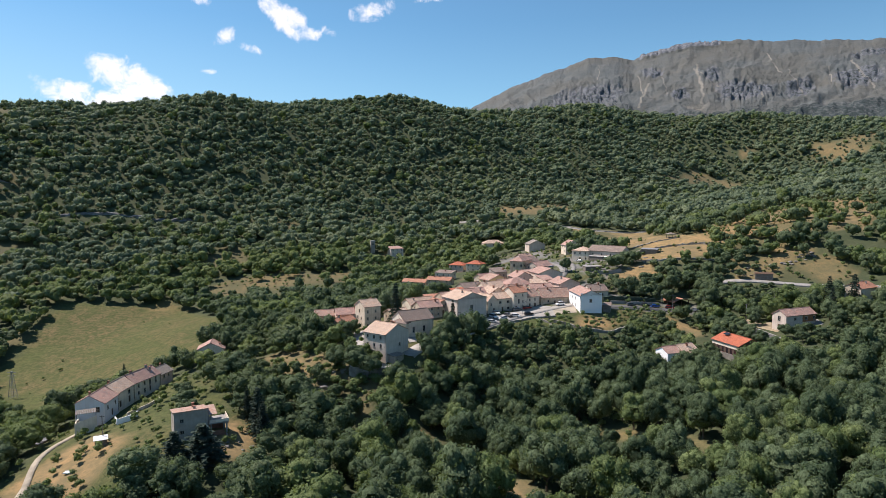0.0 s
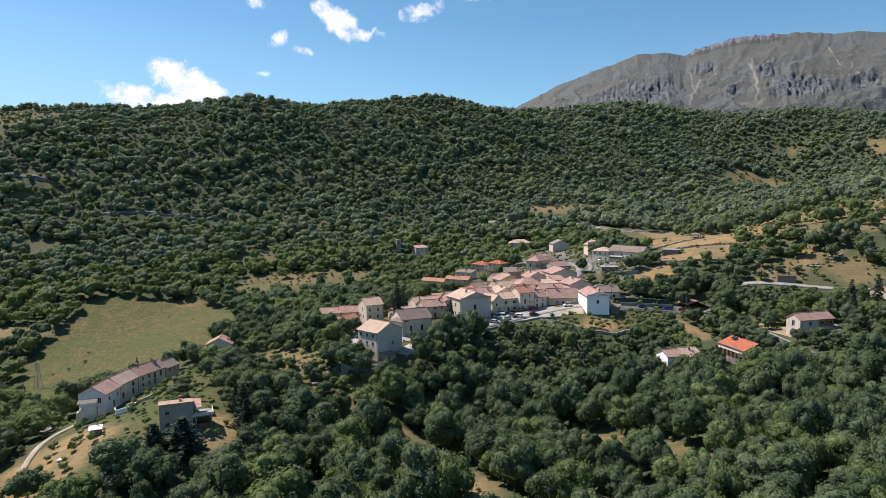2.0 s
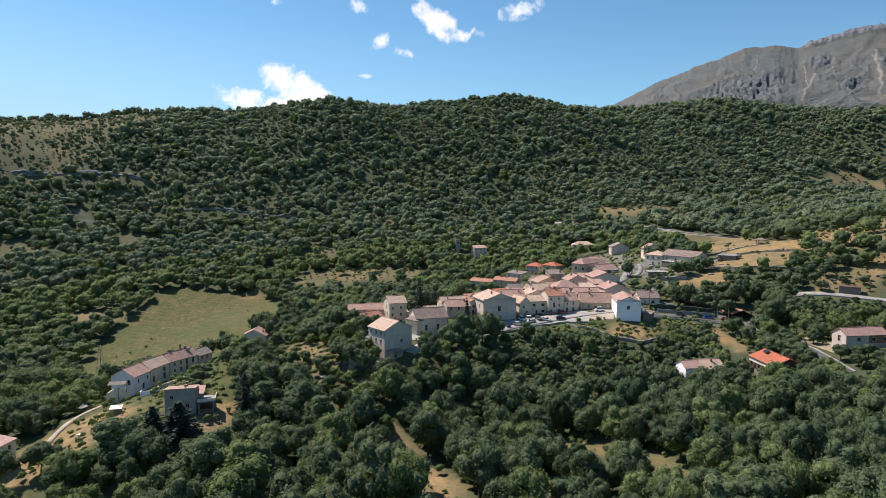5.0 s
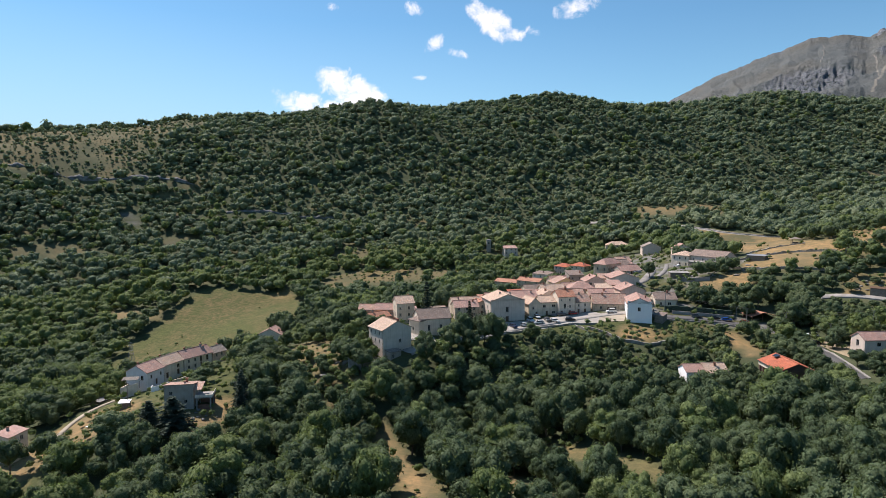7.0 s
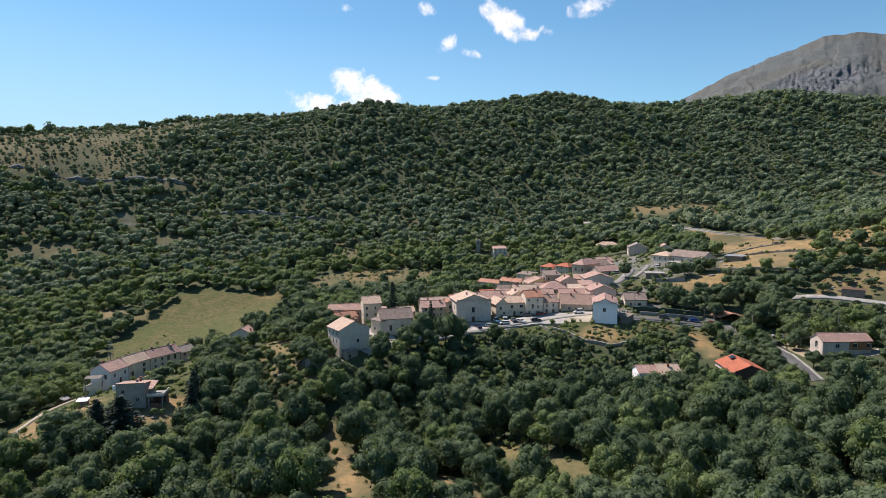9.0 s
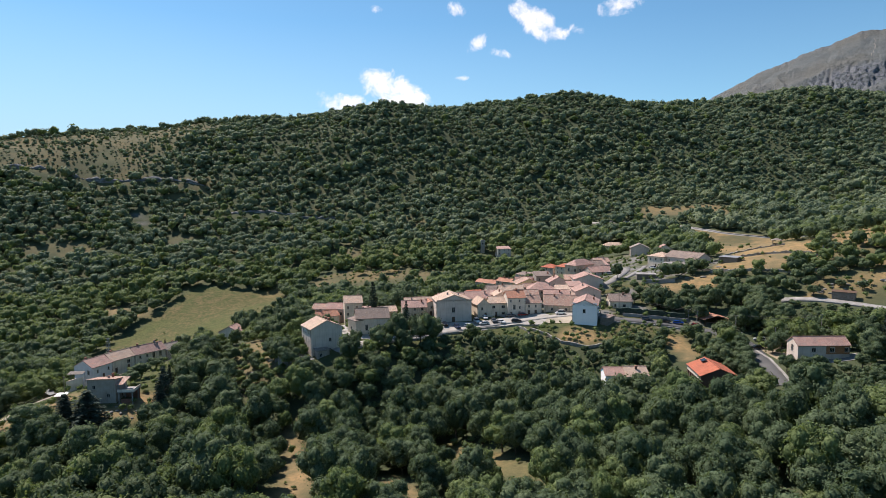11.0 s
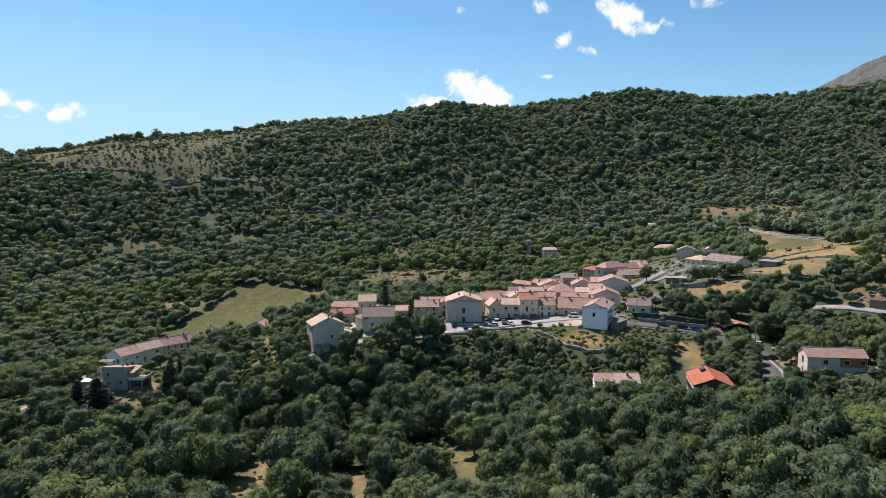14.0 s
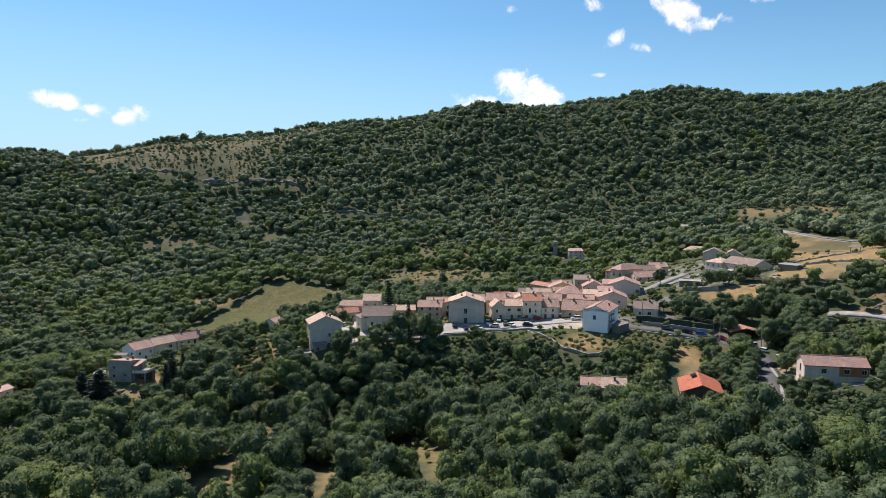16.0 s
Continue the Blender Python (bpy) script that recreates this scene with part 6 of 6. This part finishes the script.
HOUSE_SPOTS.append((-60, 152, 5, 9))
rr = random.Random(4)
for k in range(44):
    u = rr.random()
    boulder(152 + 46 * u + rr.uniform(-2, 2), 322 + 12 * u + rr.gauss(0, 3), rr.uniform(.3, 1.1))
for k in range(24):
    boulder(rr.uniform(98, 122), rr.uniform(346, 366), rr.uniform(.4, 1.0))
for k in range(14):
    boulder(rr.uniform(-38, -22), rr.uniform(202, 211), rr.uniform(.4, 1.1))
for k in range(16):
    boulder(rr.uniform(-66, -50), rr.uniform(152, 166), rr.uniform(.3, .7))


# ---- trees ----
def tree(kind, x, y, height, wide=1.0, z=None, label="green broadleaf tree with a dense rounded crown"):
    """One tree of its own."""
    h0 = {"broad": 8.0, "light": 8.0, "conifer": 11.8}[kind]
    s = height / h0
    kin = {"broad": PROTO, "light": PROTO_LIGHT, "conifer": PINES}[kind]
    tm, me = kin[int(abs(x * 7 + y * 3)) % len(kin)]
    top = thing("conifer" if kind == "conifer" else "broadleaf_tree", label, "tree", (x, y, (hz(x, y) if z is None else z) - .2), (x * 3.1 + y) % 6.28)
    top.scale = (s * wide, s * wide, s)
    for nm, m in (("trunk", tm), ("crown", me)):
        ob = new(nm, m)
        ob.parent = top
    return top


def proto(templates, mat, h, r):
    res = []
    for v, f in templates:
        tm = bpy.data.meshes.new("trunk")
        b = trunk_arrays(RS, h, r)
        b.to_mesh(tm)
        b.free()
        tm.materials.append(BARK)
        res.append((tm, raw_mesh("crown", v, f, mat, {"tint": np.zeros(len(v))}, True)))
    return res


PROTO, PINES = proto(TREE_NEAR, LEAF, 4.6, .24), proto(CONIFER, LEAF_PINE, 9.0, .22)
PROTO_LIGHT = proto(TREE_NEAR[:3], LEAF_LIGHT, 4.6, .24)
xs, ys, rs = scatter(-190, 260, 95, 470, 7.0, 5)
ok = wooded(xs, ys, rs) & in_view(xs, ys)
xs, ys = xs[ok], ys[ok]
size = np.where(ys + .12 * xs < 214, rs.uniform(.75, 1.6, len(xs)), rs.uniform(.7, 1.5, len(xs))) * (.8 + .45 * fbm(xs / 25, ys / 25, 2))
rows = np.stack([xs, ys, land(xs, ys) - .3, size], 1)
rows[:, 2] -= rows[:, 3] * .8
low = (xs > 8) & (xs < 102) & (ys > 222) & (ys < np.where(xs > 72, 286, 262))
rows[low, 3] *= .72
rows[(xs > 132) & (xs < 172) & (ys > 205) & (ys < 256), 3] *= .6
rows[(xs > 140) & (xs < 205) & (ys > 284) & (ys < 314), 3] *= .5
rows[inside(ROUGH, xs, ys), 3] *= .6
rows[inside(THICKET, xs, ys), 3] *= .8
front = rows[:, 1] + .12 * rows[:, 0] < 214
near_rows, mid_rows = rows[front], rows[~front]
pick = np.hypot(near_rows[:, 0] - 70, (near_rows[:, 1] - 158) * 1.6)
single = np.argsort(pick)[:300]
rest = np.setdiff1d(np.arange(len(near_rows)), single)
for n, i in enumerate(single):
    x, y, z, s = near_rows[i]
    light = rs.rand() < .22
    tm, me = PROTO_LIGHT[n % 3] if light else PROTO[n % len(PROTO)]
    top = thing("oak_tree", "light green broadleaf tree in the near wood" if light else "dark green oak with a dense rounded crown", "tree", (x, y, z), rs.uniform(0, 6.28), group="trees of the near wood")
    top.scale = (s, s, s * rs.uniform(.95, 1.35))
    for nm, m in (("trunk", tm), ("crown", me)):
        ob = new(nm, m)
        ob.parent = top


def woods(name, templates, rows, label, dark=LEAF, share=.7):
    """A wood of dark oaks mixed with lighter trees."""
    rs = np.random.RandomState(len(rows))
    light = rs.rand(len(rows)) < np.clip((fbm(rows[:, 0] / 40 + 3, rows[:, 1] / 40, 3) - .42) * 3, .05, share)
    light |= (near_line([(-300, 300), (-245, 395), (-175, 440), (-60, 490), (60, 515)], rows[:, 0], rows[:, 1]) < 42) & (rs.rand(len(rows)) < .85)
    stand(name, templates, rows[~light], dark, "dark green " + label, "wood")
    stand(name, templates, rows[light], LEAF_LIGHT, "light green " + label, "wood")


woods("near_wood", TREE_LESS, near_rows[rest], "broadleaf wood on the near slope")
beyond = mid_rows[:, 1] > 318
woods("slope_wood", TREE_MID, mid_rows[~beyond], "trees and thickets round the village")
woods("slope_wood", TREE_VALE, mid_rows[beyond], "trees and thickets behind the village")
xs, ys, rs = scatter(-860, 560, 150, 620, 7.2, 6)
ok = wooded(xs, ys, rs) & in_view(xs, ys) & ~((xs > -190) & (xs < 260) & (ys < 470)) & (ys < 600 - .25 * np.abs(xs))
xs, ys = xs[ok], ys[ok]
rows = np.stack([xs, ys, land(xs, ys) - .3, rs.uniform(.7, 1.5, len(xs)) * (.8 + .5 * fbm(xs / 30, ys / 30, 2))], 1)
for p in SCRUB:
    rows[inside(p, xs, ys), 3] *= .55
# stands past 500 m take the leaf colours that hold the haze
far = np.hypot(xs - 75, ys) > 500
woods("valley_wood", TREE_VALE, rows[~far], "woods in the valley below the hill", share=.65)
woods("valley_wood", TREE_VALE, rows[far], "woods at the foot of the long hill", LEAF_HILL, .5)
xs, ys, rs = scatter(-860, 760, 330, 1280, 7.5, 7)
ok = wooded(xs, ys, rs) & in_view(xs, ys) & ~((xs > -190) & (xs < 260) & (ys < 470)) & (ys >= 600 - .25 * np.abs(xs))
xs, ys = xs[ok], ys[ok]
rows = np.stack([xs, ys, land(xs, ys), rs.uniform(.7, 1.0, len(xs)) * (.85 + 1.3 * rs.rand(len(xs)) ** 2.5) * (.75 + .5 * fbm(xs / 40, ys / 40, 2))], 1)
rows[:, 2] -= rows[:, 3] * 1.6
for p in SCRUB[2:]:
    rows[inside(p, xs, ys), 3] *= .62
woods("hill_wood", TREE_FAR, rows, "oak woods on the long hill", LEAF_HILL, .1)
# trees that stand by themselves
for kind, x, y, h, w in (("broad", -71, 144, 11, 1.35), ("broad", -77, 132.5, 9, 1.1), ("broad", -62, 143, 9, .9), ("broad", -67.6, 210.5, 10.5, 1.15), ("broad", 3.6, 232.4, 57.5 - hz(3.6, 232.4), .8), ("broad", 11, 237.5, 58 - hz(11, 237.5), .75),
                         ("broad", 15, 240, 56 - hz(15, 240), .8), ("broad", -1, 229, 54 - hz(-1, 229), .8), ("broad", 8, 229, 53 - hz(8, 229), .8), ("broad", -33, 243, 6, .9), ("broad", -28, 205, 10.5, 1.0), ("broad", -23, 202, 9, 1.0), ("broad", -34, 209, 9, 1.0), ("broad", -6.4, 219.3, 7, .75),
                         ("broad", 125, 291, 11, 1.0), ("broad", 133, 277, 6.5, 1.0), ("broad", 135, 268, 7, 1.1), ("broad", 96, 312, 8, 1.1), ("broad", 88, 315, 7, 1), ("broad", 104, 318, 9, 1.2), ("broad", 70, 352, 8, .9),
                         ("broad", 100, 372, 3.2, 1.2), ("broad", 77, 320, 5, 1.1), ("broad", 83, 324, 4.5, 1.2), ("broad", 90, 325, 5.5, 1.1), ("broad", 80, 332, 4, 1.3), ("broad", 72, 330, 4.5, 1.1), ("broad", 92, 316, 6, 1.1), ("broad", 82, 312, 5, 1.1), ("broad", 66, 322, 4, 1.2), ("light", -48, 227, 5, 1), ("light", -41, 221, 6, .9), ("light", -37, 216, 6.5, .9), ("light", -55, 230, 4.5, 1.1), ("light", -62, 233, 4, 1.2), ("light", -44, 230, 5, 1), ("light", -31, 219, 6, .9), ("broad", 109, 300, 8, 1), ("broad", 98, 305, 7.5, 1.1), ("broad", -60, 186, 6, 1.2), ("broad", -78, 190, 6, 1.5), ("broad", -74, 182, 5, 1.5), ("broad", -84, 203, 5, 1.4), ("broad", 118, 225, 7, 1.0), ("broad", 93.5, 219, 6.5, 1.1), ("broad", 84, 216.5, 5.5, 1.2),
                         ("broad", -99, 135, 11.5, .9), ("broad", -92, 141, 9.5, 1.15), ("broad", 133.6, 241.5, 6, 1.1), ("broad", 131.5, 262, 6, .9), ("broad", -45, 243, 7, 1.1), ("broad", -36, 236, 7.5, 1.2)):
    tree(kind, x, y, h, w)
for x, y, h, w in ((-58.5, 152.5, 10.5, 2.5), (-64.5, 150, 10, 2.0), (-51, 174, 14, 1.1), (-48.5, 170, 11.5, 1.2), (-56.5, 182, 10.5, .7), (-18, 254.7, 17.5, .8), (4.9, 238, 62 - hz(4.9, 238), .6), (-126.6, 249.5, 9, .7), (-121, 243, 6, .6), (-108, 238, 5, .7), (168, 271, 15, 1.0), (175, 265, 16, 1.0), (164, 262, 12, .9), (88, 395, 9, .8)):
    tree("conifer", x, y, h, w, label="tall dark conifer with drooping branches")

# crowns that hide the feet of walls: place and height of the top
for x, y, top, w in ((79, 216, 43.2, 1.1), (83.5, 216.5, 43.0, 1.2), (89, 217.2, 43.0, 1.1), (95, 219.5, 43.6, 1.0), (98.5, 224, 45.2, 1.0), (76.5, 222, 44.8, 1.0), (98, 231, 41.6, 1.3), (96.5, 238, 42.0, 1.3), (101.5, 222.5, 42.2, 1.2),
                     (109.5, 220, 44.2, 1.0), (115, 221.5, 44.8, 1.1), (121, 227, 47, 1.0), (93, 243, 45, 1.1), (46, 259, 47.0, 1.2), (52, 256.5, 46.6, 1.2), (57, 254.5, 46.2, 1.2), (63, 253.2, 45.9, 1.2), (69.5, 253.6, 46.2, 1.2), (76, 256.5, 46.8, 1.1),
                     (82, 260, 48.6, 1.1), (88, 264.5, 49.2, 1.1), (85, 254, 47.0, 1.1), (92, 257, 47.6, 1.0), (94, 266, 49.4, 1.0), (112, 250, 49.5, 1.1), (116, 256, 50.5, 1.1), (114, 262, 51, 1.2), (118, 243, 48.5, 1.0)):
    tree("broad", x, y, top - hz(x, y), w * 1.1)
for x, y, h, w in ((115, 313, 10.5, .9), (119, 320, 9, 1.0), (125, 316, 9.5, 1.0), (131, 315, 9, 1.1), (137, 312, 8.5, 1.0), (123, 299, 8, 1.1), (128, 301, 9, 1.0), (134, 299, 9, 1.0), (139, 295, 8.5, 1.1), (146, 323, 4.5, 1.3), (152, 319, 5, 1.2),
                   (138.5, 240, 5.5, 1.2), (142, 242, 5.2, 1.2), (148, 237, 4.0, 1.3), (153.5, 242, 5.0, 1.2), (157, 247, 7.5, 1.1), (159, 255, 9, 1.0), (144, 311, 3.2, 1.4), (150, 306, 3.6, 1.4), (156, 303, 3.5, 1.4), (161, 305.5, 2.6, 1.5), (167, 300, 3.4, 1.4), (148, 334, 5.5, 1.2), (158, 333, 6, 1.2), (165, 341, 6.5, 1.2), (170, 322, 4.5, 1.3), (163, 326, 3.5, 1.4), (121.5, 262, 7, 1.1), (122, 255, 6.5, 1.1), (122.5, 247, 6.5, 1.1), (123, 239, 6, 1.1), (122, 270, 6, 1.1), (124, 231, 6, 1.1), (136, 234, 5, 1.2), (142, 232, 5.5, 1.2), (-3.8, 200.4, 4.5, 1.2), (0.9, 202.8, 5.0, 1.2), (-9.5, 199.8, 4.5, 1.2), (4.4, 207.0, 5.0, 1.2)):
    tree("broad", x, y, h, w)

for x, y, h, w in ((-25.5, 211, 6.5, 1.0), (-21, 207.5, 5.5, .9), (-20, 199, 3.6, 1.3), (-13, 201, 4.0, 1.2), (-28, 198, 3.5, 1.3), (-34, 202.5, 3.4, 1.4), (-31, 200.5, 3.0, 1.4), (-42, 208, 3.6, 1.3), (-34, 209, 3, 1.4), (-50, 214, 3.8, 1.3), (92.5, 232, 6.0, 1.1), (97, 245, 5.5, 1.1)):
    tree("light", x, y, h, w, label="light green young broadleaf tree with a loose crown")

# shrubs on open ground
xs, ys, rs = scatter(-236, 330, 138, 560, 3.4, 8)
ok = np.zeros(len(xs), bool)
for p, share in [(FARM, .45), (VILLAGE, .36), (BANK, .95), (STRAW[6], .12), (ROADSIDE, .9), (OPEN[1], .3), (OPEN[2], .55), (FIELD, .015), (STRAW[5], .22), (OPEN[0], .45), (ROUGH, .8), (STRAW[9], .3), (SCRUB[1], .3)] + [(q, .05) for q in STRAW[:1] + STRAW[3:5]] + [(SCRUB[1], .14), (SCRUB[0], .25)]:
    ok |= inside(p, xs, ys) & (rs.rand(len(xs)) < share)
for k, line in LANES.items():
    ok &= near_line(line, xs, ys) > 3.6
for hx, hy, hr, reach in HOUSE_SPOTS:
    ok &= np.hypot(xs - hx, ys - hy) > hr
ok &= ~inside(SQUARE, xs, ys)
xs, ys = xs[ok], ys[ok]
stand("shrubs", BUSH, np.stack([xs, ys, land(xs, ys) - .25, rs.uniform(.12, .5, len(xs))], 1), LEAF_LIGHT, "low green shrubs and brambles on open ground", "shrubs")
# undergrowth between the trees
xs, ys, rs = scatter(-90, 200, 150, 300, 3.5, 12)
ok = wooded(xs, ys, rs) & in_view(xs, ys) & (ys + .12 * xs > 196)
xs, ys = xs[ok], ys[ok]
rows = np.stack([xs, ys, land(xs, ys) - .3, rs.uniform(.28, .62, len(xs))], 1)
woods("undergrowth", BUSH, rows, "undergrowth and young trees", share=.6)
# low scrub on the dry hilltop
xs, ys, rs = scatter(-690, -370, 430, 715, 5.5, 15)
ok = inside(SCRUB[2], xs, ys) & (rs.rand(len(xs)) < np.where(fbm(xs / 18, ys / 18, 3) > .48, .75, .2))
xs, ys = xs[ok], ys[ok]
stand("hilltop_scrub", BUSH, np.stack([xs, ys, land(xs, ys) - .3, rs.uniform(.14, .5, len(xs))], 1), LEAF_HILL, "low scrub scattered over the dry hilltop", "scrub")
